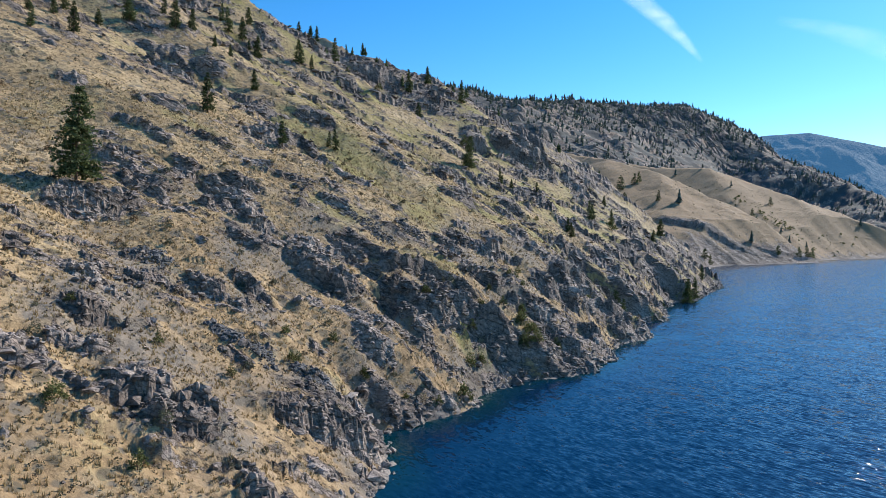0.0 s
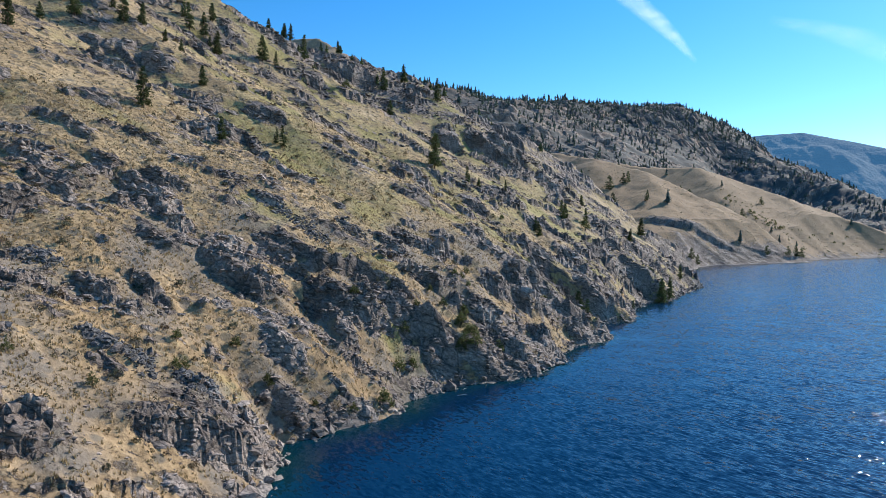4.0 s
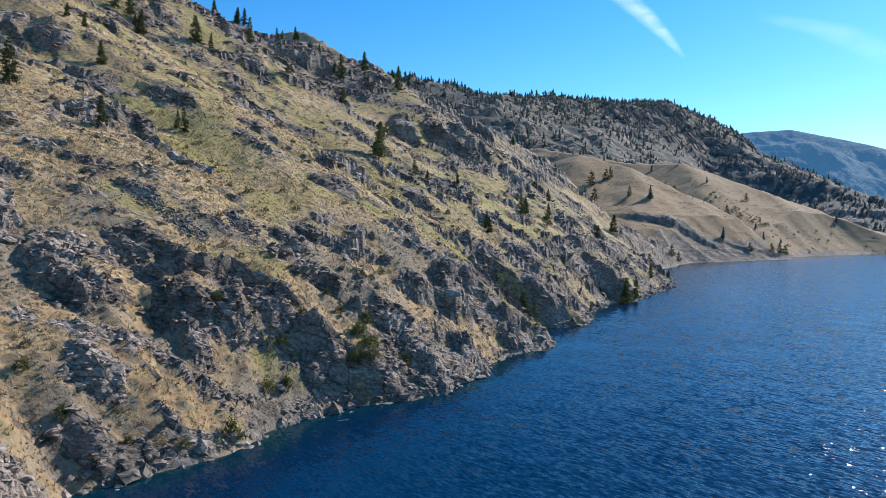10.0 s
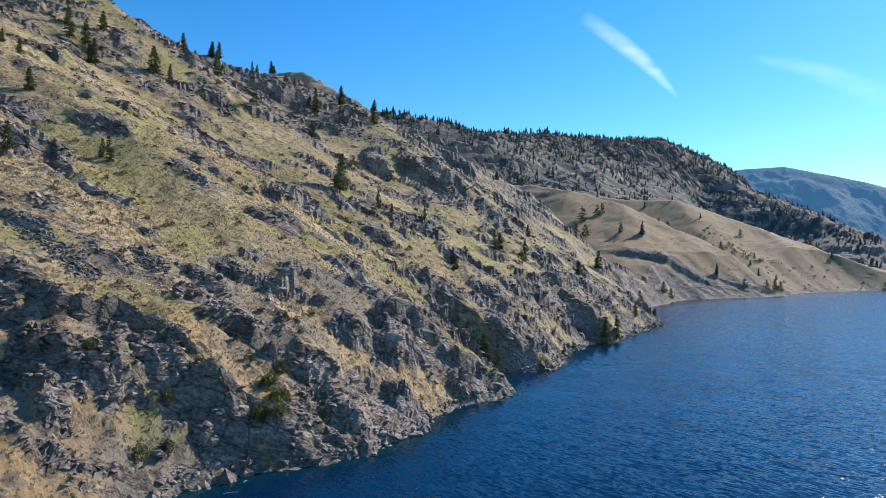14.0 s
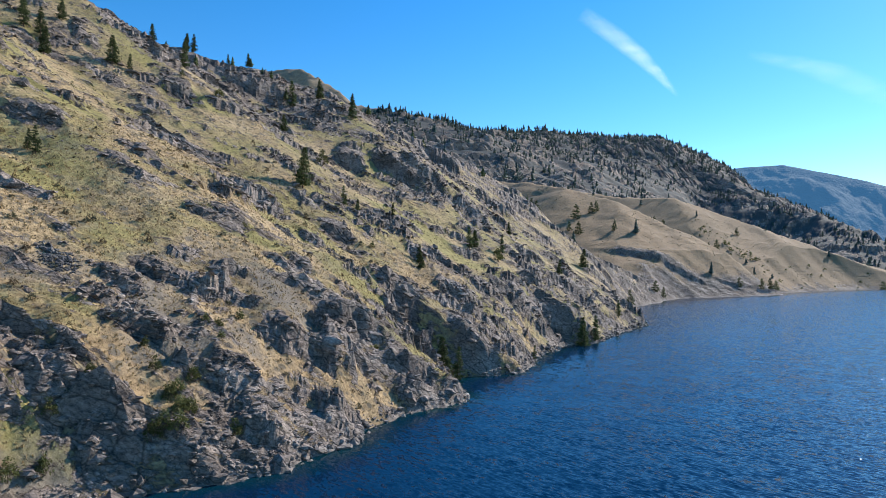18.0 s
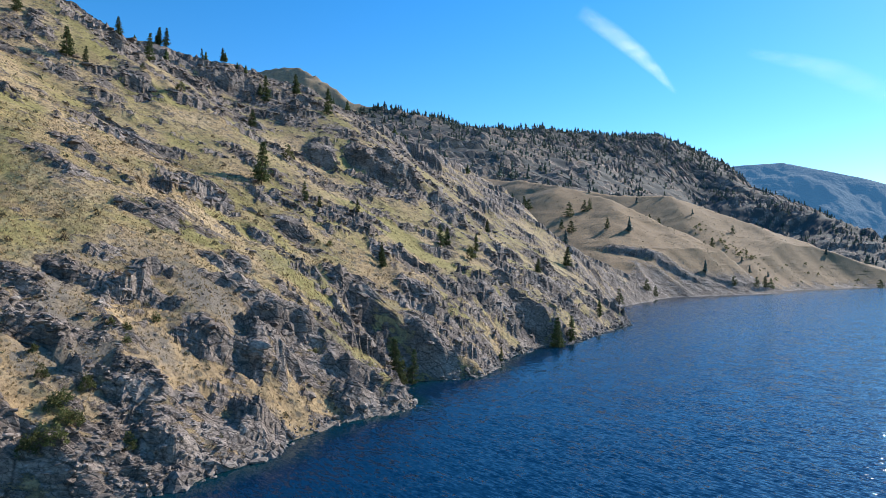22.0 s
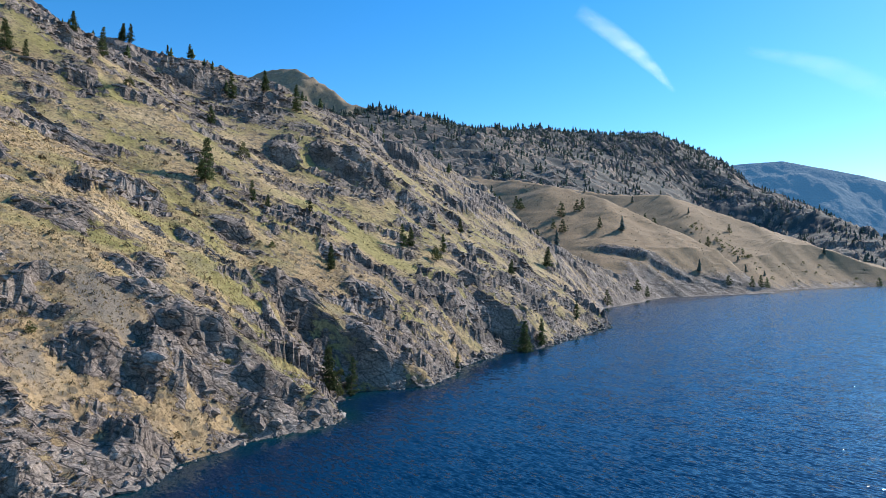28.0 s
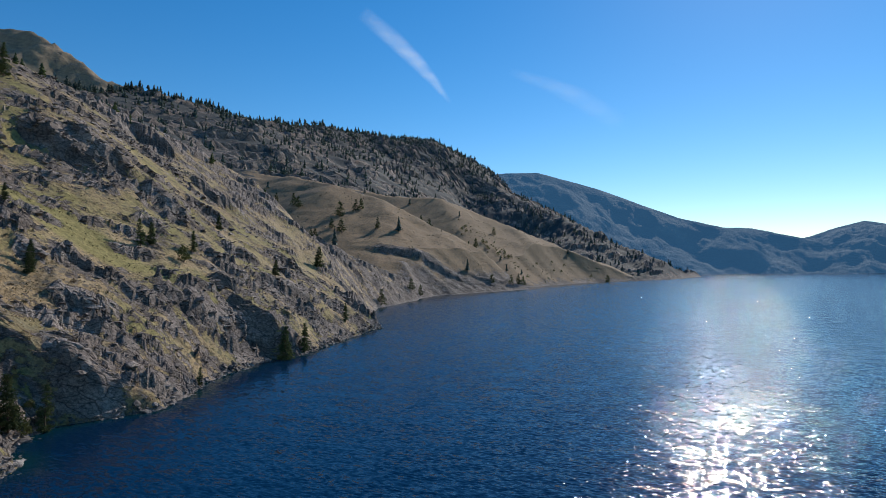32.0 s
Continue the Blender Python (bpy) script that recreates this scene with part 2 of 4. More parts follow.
def make_hazed_hill():
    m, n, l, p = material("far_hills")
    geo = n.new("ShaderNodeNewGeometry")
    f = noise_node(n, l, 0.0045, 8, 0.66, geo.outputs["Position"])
    # Base colours tinted blue to paint in the haze of distance.
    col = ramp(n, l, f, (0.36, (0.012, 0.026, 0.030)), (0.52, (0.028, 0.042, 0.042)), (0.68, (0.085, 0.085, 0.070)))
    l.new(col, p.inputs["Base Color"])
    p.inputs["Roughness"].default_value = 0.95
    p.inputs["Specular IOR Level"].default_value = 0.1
    # Blue emission stands in for haze; the hills are no light source.
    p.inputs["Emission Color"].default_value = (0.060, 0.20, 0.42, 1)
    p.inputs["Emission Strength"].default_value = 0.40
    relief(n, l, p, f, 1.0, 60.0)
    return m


def make_cirrus():
    m, n, l, p = material("thin_cloud")
    n.remove(p)
    out = n["Material Output"]
    a = n.new("ShaderNodeAttribute")
    a.attribute_name = "thick"
    geo = n.new("ShaderNodeNewGeometry")
    mp = n.new("ShaderNodeMapping")
    mp.inputs["Rotation"].default_value = (0, radians(40), radians(-20))
    mp.inputs["Scale"].default_value = (0.3, 0.3, 1.0)
    l.new(geo.outputs["Position"], mp.inputs["Vector"])
    f = ramp(n, l, noise_node(n, l, 0.02, 5, 0.6, mp.outputs["Vector"]), (0.25, 0.25), (0.7, 1.0))
    white, gap, both = n.new("ShaderNodeBsdfTranslucent"), n.new("ShaderNodeBsdfTransparent"), n.new("ShaderNodeMixShader")
    white.inputs["Color"].default_value = (0.9, 0.9, 0.9, 1)
    l.new(calc(n, l, "MULTIPLY", a.outputs["Fac"], f), both.inputs[0])
    l.new(gap.outputs[0], both.inputs[1])
    l.new(white.outputs[0], both.inputs[2])
    l.new(both.outputs[0], out.inputs["Surface"])
    return m

# ---- the lie of the land ----
def hashed(ix, iy, seed):
    h = (ix.astype(np.int64) * 374761393 + iy.astype(np.int64) * 668265263 + seed * 974711 + 12345) & 0xFFFFFFFF
    h = ((h ^ (h >> 13)) * 1274126177) & 0xFFFFFFFF
    h = ((h ^ (h >> 15)) * 2246822519) & 0xFFFFFFFF
    return ((h ^ (h >> 16)) & 0xFFFFFF) / 16777216.0


def wave(x, y, seed):
    """Smooth gradient noise, about -1 to 1."""
    ix, iy = np.floor(x), np.floor(y)
    fx, fy = x - ix, y - iy
    u, v = fx * fx * fx * (fx * (fx * 6 - 15) + 10), fy * fy * fy * (fy * (fy * 6 - 15) + 10)

    def corner(a, b):
        t = hashed(ix + a, iy + b, seed) * 6.2831853
        return np.cos(t) * (fx - a) + np.sin(t) * (fy - b)

    top = corner(0, 0) * (1 - u) + corner(1, 0) * u
    low = corner(0, 1) * (1 - u) + corner(1, 1) * u
    return (top * (1 - v) + low * v) * 1.5


def layers(x, y, seed, octaves=4, gain=0.5):
    out, amp = 0.0, 1.0
    for k in range(octaves):
        out = out + amp * wave(x, y, seed + 17 * k)
        x, y, amp = x * 2.03 + 5.1, y * 2.03 + 1.7, amp * gain
    return out


def blocks(x, y, seed):
    """Fractured rock: a random height for each block, and the distance to its cracks."""
    ix, iy = np.floor(x), np.floor(y)
    f1, f2, level = np.full(x.shape, 9.0), np.full(x.shape, 9.0), np.zeros(x.shape)
    for a in (-1, 0, 1):
        for b in (-1, 0, 1):
            cx, cy = ix + a, iy + b
            dx = cx + hashed(cx, cy, seed) - x
            dy = cy + hashed(cx, cy, seed + 7) - y
            dist = np.sqrt(dx * dx + dy * dy)
            lift = hashed(cx, cy, seed + 13) + 0.45 * dx * (hashed(cx, cy, seed + 19) - 0.2) - 0.45 * dy * (hashed(cx, cy, seed + 23) - 0.3)
            near = dist < f1
            f2 = np.where(near, f1, np.minimum(f2, dist))
            level = np.where(near, lift, level)
            f1 = np.where(near, dist, f1)
    return level, f2 - f1


SHORE_Y = [-400, 60, 85, 94, 110, 118, 128, 136, 147, 156, 164, 170, 178, 188, 200, 208, 214, 226, 236, 240, 250, 262, 272, 277, 285, 304, 331, 355, 372, 380, 392, 484, 494, 520, 600, 705, 749, 960, 990, 1170, 1186, 1230, 1400, 1640, 1890, 2385, 2600, 3000, 6000]
SHORE_X = [-150, -18, -19, -20, -26, -20, -14, -13, -10, -5, 6, 11, 14, 19, 19, 21, 22, 30, 36.5, 36, 29, 26, 28, 39, 48, 51, 52, 61, 66, 78, 82, 113, 121, 116, 118, 130, 150, 228, 262, 432, 440, 425, 560, 790, 1158, 1595, 1640, 1300, 300]


def shore(y):
    return np.interp(y, SHORE_Y, SHORE_X) + 1.0 * layers(y / 9.0, y * 0 + 3.3, 41, 3) * np.interp(y, [80, 400, 700], [0.8, 1.4, 0.0]) + 7 * layers(y / 90.0, y * 0 + 8.3, 43, 3) * np.clip((y - 720) / 200, 0, 1)


_fine_y = np.arange(-400.0, 6000.0, 4.0)
_fine_x = np.interp(_fine_y, SHORE_Y, SHORE_X)
_wide = np.ones(15) / 15
_even_x = np.convolve(np.convolve(np.pad(_fine_x, 14, "edge"), _wide, "valid"), _wide, "valid")


def inland(x, y):
    """Metres from the water's edge; further up the slope the small bays and points no longer count."""
    d = shore(y) - x
    w = np.clip((d - 1.5) / 15, 0, 1)
    w = w * w * (3 - 2 * w)
    return d * (1 - w) + (np.interp(y, _fine_y, _even_x) - x) * w


FACE_D = [-60, -12, 0, 3, 12, 30, 60, 100, 160, 240, 290, 340, 500, 900]
FACE_Z = [-30, -5, -0.3, 3.8, 13.8, 27, 46, 68, 101, 150, 178, 192, 215, 240]
STEEP_Y = [60, 100, 125, 150, 200, 218, 250, 280, 330, 370, 430, 500, 600]
STEEP_K = [0.80, 0.82, 0.92, 1.0, 1.0, 1.1, 1.12, 1.06, 1.2, 1.12, 1.0, 1.0, 0.95]
SPUR = [(-700, 380, 330), (-300, 420, 222), (-185, 432, 184), (-110, 480, 170), (-54, 570, 148), (8, 627, 121), (35, 668, 88), (60, 704, 73), (99, 762, 57), (148, 835, 36), (190, 897, 17), (225, 950, 5)]
TAN_HILL = [(-500, 1500, 330), (-69, 1404, 244), (10, 1291, 222), (77, 1214, 200), (169, 1192, 167), (262, 1182, 119), (346, 1176, 77), (425, 1176, 20)]
LOW_HILL = [(-100, 1750, 300), (226, 1609, 228), (341, 1595, 222), (523, 1605, 153), (697, 1652, 94), (944, 1816, 30)]
FOREST_RIDGE = [(-1100, 1250, 560), (-596, 1667, 500), (-485, 1923, 553), (-362, 2061, 563), (-177, 2398, 603), (-23, 2712, 662), (237, 3011, 709), (567, 3230, 744), (873, 3271, 597), (1096, 3260, 456), (1299, 3188, 324), (1502, 2934, 156), (1480, 2600, 45), (1560, 2450, 14)]
LAKE_SPUR = [(567, 3230, 730), (800, 2700, 395), (1000, 2250, 195), (1250, 2060, 55), (1420, 2210, 8)]
BARE_PEAK = [(-2600, 3300, 1150), (-1725, 3540, 1322), (-1594, 3500, 1330), (-1388, 3380, 1211), (-1039, 3200, 985), (-600, 3000, 760)]


def crest(x, y, line, front, back):
    """Height below a crest line: falls by front on the side of the lake and by back on the far side."""
    total, out = 0.0, 0.0
    for (ax, ay, az), (bx, by, bz) in zip(line, line[1:]):
        ex, ey = bx - ax, by - ay
        t = np.clip(((x - ax) * ex + (y - ay) * ey) / (ex * ex + ey * ey), 0, 1)
        dx, dy = x - ax - t * ex, y - ay - t * ey
        dist = np.sqrt(dx * dx + dy * dy)
        side = 0.5 + 0.5 * (ex * dy - ey * dx) / (math.hypot(ex, ey) * dist + 1.0)
        w = 1.0 / (dist + 6.0) ** 5
        total, out = total + w, out + w * (az + t * (bz - az) - dist * (front + (back - front) * side))
    return out / total


def soft_max(a, b, k):
    h = np.clip(0.5 + 0.5 * (a - b) / k, 0, 1)
    return b + (a - b) * h + k * h * (1 - h)


def beyond_spur(x, y):
    """Metres past the crest of the spur, on the far side from the near face."""
    cy = np.interp(x, [p[0] for p in SPUR], [p[1] for p in SPUR])
    return y - cy


def land(x, y):
    """Smooth height of the hills, without rock relief."""
    d, e = shore(y) - x, inland(x, y)
    z = np.full(x.shape, -900.0)
    k = y < 1100
    face = np.interp(e[k], FACE_D, FACE_Z) * np.interp(y[k], STEEP_Y, STEEP_K)
    face = face - 0.62 * np.clip(beyond_spur(x[k], y[k]) + 25, 0, None)
    z[k] = soft_max(face, crest(x[k], y[k], SPUR, 0.62, 0.5), 6.0)
    k = y > 440
    z[k] = soft_max(z[k], far_land(x[k], y[k], d[k]), 8.0)
    z = np.maximum(z, np.minimum(0.45 * e, 13))
    k = np.interp(y, [560, 900, 1000, 1100], [1.25, 1.15, 0.7, 0.5])
    return np.minimum(z, np.where(d > 0, k * d + 0.004 * d * d + 0.05, 0.5 * d))


def far_land(x, y, d):
    """The grass hills, the wooded ridge and the bare mountain beyond the spur."""
    far = crest(x, y, TAN_HILL, 0.38, 0.62)
    far = soft_max(far, crest(x, y, LOW_HILL, 0.50, 0.40), 12.0)
    gully = layers(x / 260.0, y / 260.0, 3, 5, 0.55)
    wood = crest(x, y, FOREST_RIDGE, 0.46, 0.35)
    wood = soft_max(wood, crest(x, y, LAKE_SPUR, 0.27, 0.27), 15.0)
    wood = wood + 15 * gully * np.clip((d - 60) / 300, 0, 1)
    far = soft_max(far, wood, 18.0)
    far = soft_max(far, crest(x, y, BARE_PEAK, 0.55, 0.5) + 30 * gully, 25.0)
    far = far + 2.5 * layers(x / 70.0, y / 70.0, 9, 3) * np.clip((y - 700) / 300, 0, 1)
    return np.where(y > 560, far, far - (560 - y) * 0.4)


BED = radians(57)


def bedded(x, y):
    """Along and across the strike of the rock."""
    return x * math.sin(BED) + y * math.cos(BED), x * math.cos(BED) - y * math.sin(BED)


# Spots on the near slope: x, y, radius along the strike and across it, and weight.
# Crags stand out of the grass, meadows are clear of rock, and some of the grass is still green.
CRAGS_A = [(-72, 136, 11, 4, 0.6), (-88, 133, 8, 4, 0.5), (-101, 204, 10, 3, 0.6), (-89, 182, 7, 3.5, 0.6), (-137, 434, 14, 8, 0.5), (-122, 212, 14, 9, 0.5), (-122, 322, 6, 4, 0.5), (-43, 266, 6, 4, 0.6), (-34, 223, 7, 3, 0.5), (-143, 206, 6, 3, 0.5), (-108, 160, 10, 4, 0.5), (-46, 138, 14, 7, 0.6), (-42, 128, 12, 6, 0.6), (-31, 121, 10, 5, 0.6), (-23, 150, 8, 6, 0.5), (-12, 154, 8, 4, 0.5), (-67, 122, 12, 4, 0.5), (-55, 101, 6, 4, 0.5)]
CRAGS_B = [(-33, 91, 4, 2.5, 0.6), (-35, 82, 3, 2, 0.6), (-27, 82, 14, 5, 0.7), (-24, 98, 8, 4, 0.7), (-30, 141, 8, 4, 0.5), (-21, 122, 8, 4, 0.5), (-42, 263, 6, 3.5, 0.7), (-33, 226, 5, 2.5, 0.7), (-21, 279, 6, 3, 0.7), (-146, 429, 5, 3, 0.6), (-130, 424, 6, 4, 0.5), (-34, 408, 14, 9, 0.6), (-18, 428, 14, 8, 0.6), (-108, 463, 12, 8, 0.4), (-45, 184, 7, 4, 0.6), (-30, 184, 6, 3, 0.6), (-26, 174, 5, 3, 0.6), (-17, 176, 6, 4, 0.6), (-15, 199, 4, 2.2, 0.8)]
CRAGS_C = [(-2, 222, 3, 1.8, 0.9), (4, 220, 6, 3, 0.8), (15, 220, 8, 4, 0.7), (25, 226, 9, 5, 0.7), (3, 176, 10, 7, 0.7), (11, 189, 8, 6, 0.6), (10, 268, 10, 5, 0.7), (38, 289, 14, 6, 0.6), (-12, 158, 8, 6, 0.5), (-16, 232, 3.5, 2.2, 0.7), (-23, 400, 14, 8, 0.5), (-40, 552, 12, 7, 0.5), (-36, 395, 10, 6, 0.5), (-81, 111, 13, 7, 0.6), (5, 184, 9, 5, 0.6), (-16, 158, 8, 4, 0.5)]
MEADOWS_A = [(-88, 145, 12, 4, 0.6), (-81, 163, 8, 3, 0.5), (-98, 158, 8, 5, 0.6), (-70, 243, 14, 5, 0.6), (-66, 194, 10, 4, 0.6), (-43, 210, 14, 5, 0.6), (-26, 222, 10, 4, 0.6), (-57, 143, 8, 3, 0.6), (-62, 106, 8, 4, 0.5), (-40, 99, 9, 5, 0.45), (-30, 85, 13, 4, 0.9), (-29, 108, 6, 3, 0.6), (-36, 157, 10, 4, 0.7), (-18, 149, 6, 3, 0.5), (-105, 329, 12, 5, 0.5), (-116, 276, 10, 4, 0.5), (-8, 210, 9, 6, 1.2), (-2, 246, 8, 5, 0.9), (-21, 216, 10, 5, 0.8)]
MEADOWS_B = [(-43, 210, 14, 6, 0.6), (-65, 206, 10, 5, 0.6), (-57, 192, 10, 4, 0.5), (-64, 259, 14, 5, 0.6), (-27, 258, 8, 3, 0.7), (-6, 345, 12, 5, 0.6), (15, 348, 12, 6, 0.5), (16, 306, 10, 4, 0.5), (17, 205, 5, 5, 0.7), (9, 206, 5, 3, 0.4), (20, 233, 7, 2.4, 0.9), (-26, 164, 9, 4, 0.6), (-17, 164, 5, 3, 0.5), (-3, 272, 8, 5, 0.6), (8, 336, 12, 6, 0.6), (28, 366, 12, 5, 0.4), (18, 302, 9, 4, 0.6), (79, 514, 10, 4, 0.4), (-40, 55, 13, 6, 0.9)]
MEADOWS_C = [(-23, 138, 6, 3, 0.6), (-18, 150, 6, 3, 0.6), (-20, 130, 6, 3.5, 0.7), (-24, 148, 6, 3, 0.5), (-16, 167, 6, 3, 0.6), (-19, 139, 5, 3, 0.5), (-26, 127, 6, 3, 0.6), (-46, 97, 8, 4, 0.5), (-41, 108, 8, 4, 0.55), (-49, 115, 6, 3.5, 0.5), (-41, 116, 5, 3, 0.5), (-27, 121, 4, 2.5, 0.5), (-35, 110, 7, 3, 0.4), (-8, 166, 4, 2.5, 0.5), (-31, 135, 6, 3, 0.5), (-46, 74, 10, 4, 0.5)]
GREENS_A = [(-66, 194, 9, 4, 0.7), (-29, 228, 9, 3, 0.6), (-36, 157, 11, 4, 0.5), (-53, 160, 9, 5, 0.5), (-98, 158, 7, 4, 0.5), (-103, 231, 14, 4, 0.5), (-109, 317, 10, 4, 0.5), (-30, 106, 7, 3, 0.6), (-18, 149, 6, 3, 0.7), (-40, 100, 7, 4, 0.5), (-4, 251, 8, 5, 1), (-27, 258, 9, 3, 0.8), (-6, 342, 13, 6, 0.8), (20, 233, 8, 2.4, 1), (-65, 206, 9, 5, 0.6), (-75, 211, 10, 5, 0.5), (-32, 165, 8, 4, 0.4), (5, 344, 14, 7, 0.7)]
GREENS_B = [(22, 264, 6, 5, 1)]
CRAGS = CRAGS_A + CRAGS_B + CRAGS_C
MEADOWS = MEADOWS_A + MEADOWS_B + MEADOWS_C
GREENS = GREENS_A + GREENS_B


def blob(x, y, spots):
    out = np.zeros(x.shape)
    for cx, cy, ru, rv, k in spots:
        u, v = bedded(x - cx, y - cy)
        out = np.maximum(out, k * np.exp(-((u / ru) ** 2 + (v / rv) ** 2) ** 1.5))
    return out


# Crags: the middle of the top edge as x, y, half its length, the way it runs (degrees east of north) and the height of the broken face.
CLIFFS_A = [(-42, 69, 3.4, 38, 4.6), (-36, 70, 3.3, 38, 4.5), (-52, 70, 3.9, 61, 1.6), (-57, 77, 3.3, 39, 4.1), (-75, 82, 2, 38, 2.1), (-42, 89, 2.5, 84, 1.8), (-26, 90, 11.7, 38, 4.3), (-57, 103, 4.4, 74, 3.1), (-84, 107, 9.0, 30, 6.0), (-31, 119, 4.4, 63, 4.0), (-63, 125, 3.8, 84, 2.6), (-47, 129, 8.3, 95, 6.3), (-25, 137, 2.3, 47, 4.2), (-75, 138, 7.0, 81, 4.1), (-87, 139, 3.6, 60, 2.8), (-35, 140, 2.5, 82, 4.5), (-31, 143, 4.3, 84, 5.0), (-24, 145, 2.7, 69, 5.0)]
CLIFFS_B = [(-128, 146, 4.0, 48, 2.7), (-48, 146, 4.8, 82, 2.5), (-44, 150, 6.5, 84, 3.2), (-20, 154, 3.9, 66, 5.1), (-11, 155, 3, 84, 5.0), (-57, 161, 4.6, 62, 1.9), (0, 163, 4.3, 76, 4.6), (6, 175, 5.0, 84, 4.9), (-1, 179, 5, 50, 4.5), (-89, 180, 6.9, 45, 3.1), (-29, 181, 4.6, 78, 3.1), (-88, 184, 4.2, 57, 2.0), (-62, 188, 6.4, 60, 2.2), (-22, 193, 12.6, 58, 3.4), (-12, 201, 5.0, 60, 1.6), (-1, 200, 6.1, 54, 5.2), (-102, 201, 6, 57, 3.5)]
CLIFFS_C = [(6, 206, 3.9, 84, 5.6), (-127, 208, 6.5, 79, 4.8), (-87, 215, 7.9, 65, 4.1), (-36, 221, 5.6, 55, 2.5), (-3, 222, 3.6, 38, 3.3), (7, 225, 8, 42, 6.2), (22, 229, 8, 62, 5.0), (-33, 228, 5.5, 57, 3.2), (-15, 226, 4.7, 63, 1.7), (-12, 231, 3.8, 66, 3.0), (-46, 244, 3.3, 68, 2.7), (-21, 259, 4.5, 84, 3.0), (-44, 265, 8.6, 42, 7.0), (7, 269, 9.0, 62, 6.8), (-74, 143, 5, 70, 2.4), (-66, 232, 7, 55, 1.8)]
CLIFFS_D = [(32, 279, 10.0, 77, 6.5), (-77, 278, 17.0, 42, 2.9), (-21, 283, 7.2, 56, 5.0), (-33, 298, 6.4, 75, 2.7), (20, 302, 8.5, 59, 4.6), (3, 311, 4.4, 62, 4.5), (-115, 317, 7.1, 45, 6.0), (-97, 330, 9, 40, 4.0), (-145, 342, 13.2, 38, 7.0), (39, 346, 13.3, 46, 5.4), (17, 358, 10.2, 43, 2.6), (59, 373, 11.7, 60, 5.9), (-54, 386, 9.3, 82, 8.8), (-32, 407, 17.7, 84, 10), (49, 360, 9, 50, 4.0), (-8, 337, 9, 50, 2.4), (28, 330, 9, 52, 3.4), (46, 402, 10, 55, 3.6)]
CLIFFS_E = [(-20, 420, 15, 80, 8), (-190, 420, 13.0, 84, 9), (8, 423, 11.0, 84, 7.9), (-135, 427, 20.2, 51, 11), (44, 434, 11.7, 50, 4.6), (67, 435, 18.3, 41, 5.3), (90, 468, 12, 45, 4), (60, 490, 14, 48, 4.5), (20, 470, 14, 55, 5), (-33, 541, 15.9, 84, 12), (10, 520, 14, 70, 7), (80, 640, 14, 52, 5), (120, 760, 16, 50, 5), (90, 590, 14, 50, 4), (215, 1012, 90, 66, 9), (350, 1112, 60, 50, 6)]
CLIFFS = [(a, b, c, e, 0.68 * h) for a, b, c, e, h in CLIFFS_A] + [(a, b, c, e, 0.8 * h) for a, b, c, e, h in CLIFFS_B] + CLIFFS_C + CLIFFS_D + CLIFFS_E


def cliffs(x, y):
    """Lift of the ground by the crags, and the share of bare rock that they bring."""
    lift, bare_rock = np.zeros(x.shape), np.zeros(x.shape)
    for cx, cy, half, az, high in CLIFFS:
        far = max(1.5 * half, 5 * high) + 4
        near = (np.abs(x - cx) < far) & (np.abs(y - cy) < far)
        if not near.any():
            continue
        qx, qy = x[near] - cx, y[near] - cy
        k = max(0.5, 0.16 * high)
        qx, qy = qx + 2.2 * k * wave(x[near] / (5 * k), y[near] / (5 * k), 61) + 0.8 * k * wave(x[near] / (1.6 * k), y[near] / (1.6 * k), 62), qy + 2.2 * k * wave(x[near] / (5 * k), y[near] / (5 * k), 63) + 0.8 * k * wave(x[near] / (1.6 * k), y[near] / (1.6 * k), 64)
        sa, ca = math.sin(radians(az)), math.cos(radians(az))
        a, b = qx * sa + qy * ca, qx * ca - qy * sa
        b = b + 0.12 * half * (a / half) ** 2
        end = np.exp(-(a / half) ** 4)
        wide, face = max(2.4 * high, 3.5), 0.38 * high
        step = np.where(b < 0, 0.55 * np.exp(-(b / wide) ** 2), -0.45 * np.exp(-((b - face) / (1.2 * wide)) ** 2))
        step = np.where((b >= 0) & (b < face), 0.55 - b / face, step)
        lift[near] += 0.9 * high * step * end
        share = np.where(b < 0, np.exp(-(b / (0.5 * wide)) ** 2), np.exp(-(np.clip(b - face, 0, None) / (0.5 + 0.18 * high)) ** 2))
        bare_rock[near] = np.maximum(bare_rock[near], share * end)
    return lift, bare_rock


def benches(u, v, wide, seed):
    """Ledges of the bedding: a slab that rises gently and breaks off steeply on the side away from the sun. Height and bareness, 0 to 1."""
    s = v / wide + 1.1 * wave(u / (3.2 * wide), v / (2.2 * wide), seed) + 0.42 * wave(u / (0.8 * wide), v / (0.6 * wide), seed + 1) + 0.12 * wave(u / (0.25 * wide), v / (0.2 * wide), seed + 3)
    row = np.floor(s)
    f = s - row
    strong = np.clip(0.42 + 1.7 * wave(u / (1.9 * wide) + 5.37 * row, 0.71 * row + v / (6 * wide), seed + 2), 0, 1)
    rise = np.interp(f, [0, 0.45, 0.74, 0.80, 0.90, 1.0], [0, 0.18, 0.85, 1.0, -0.22, 0.0])
    out = np.interp(f, [0.45, 0.66, 0.90, 0.97], [0, 1, 1, 0])
    return rise * strong, out * np.clip(strong * 1.8, 0, 1)


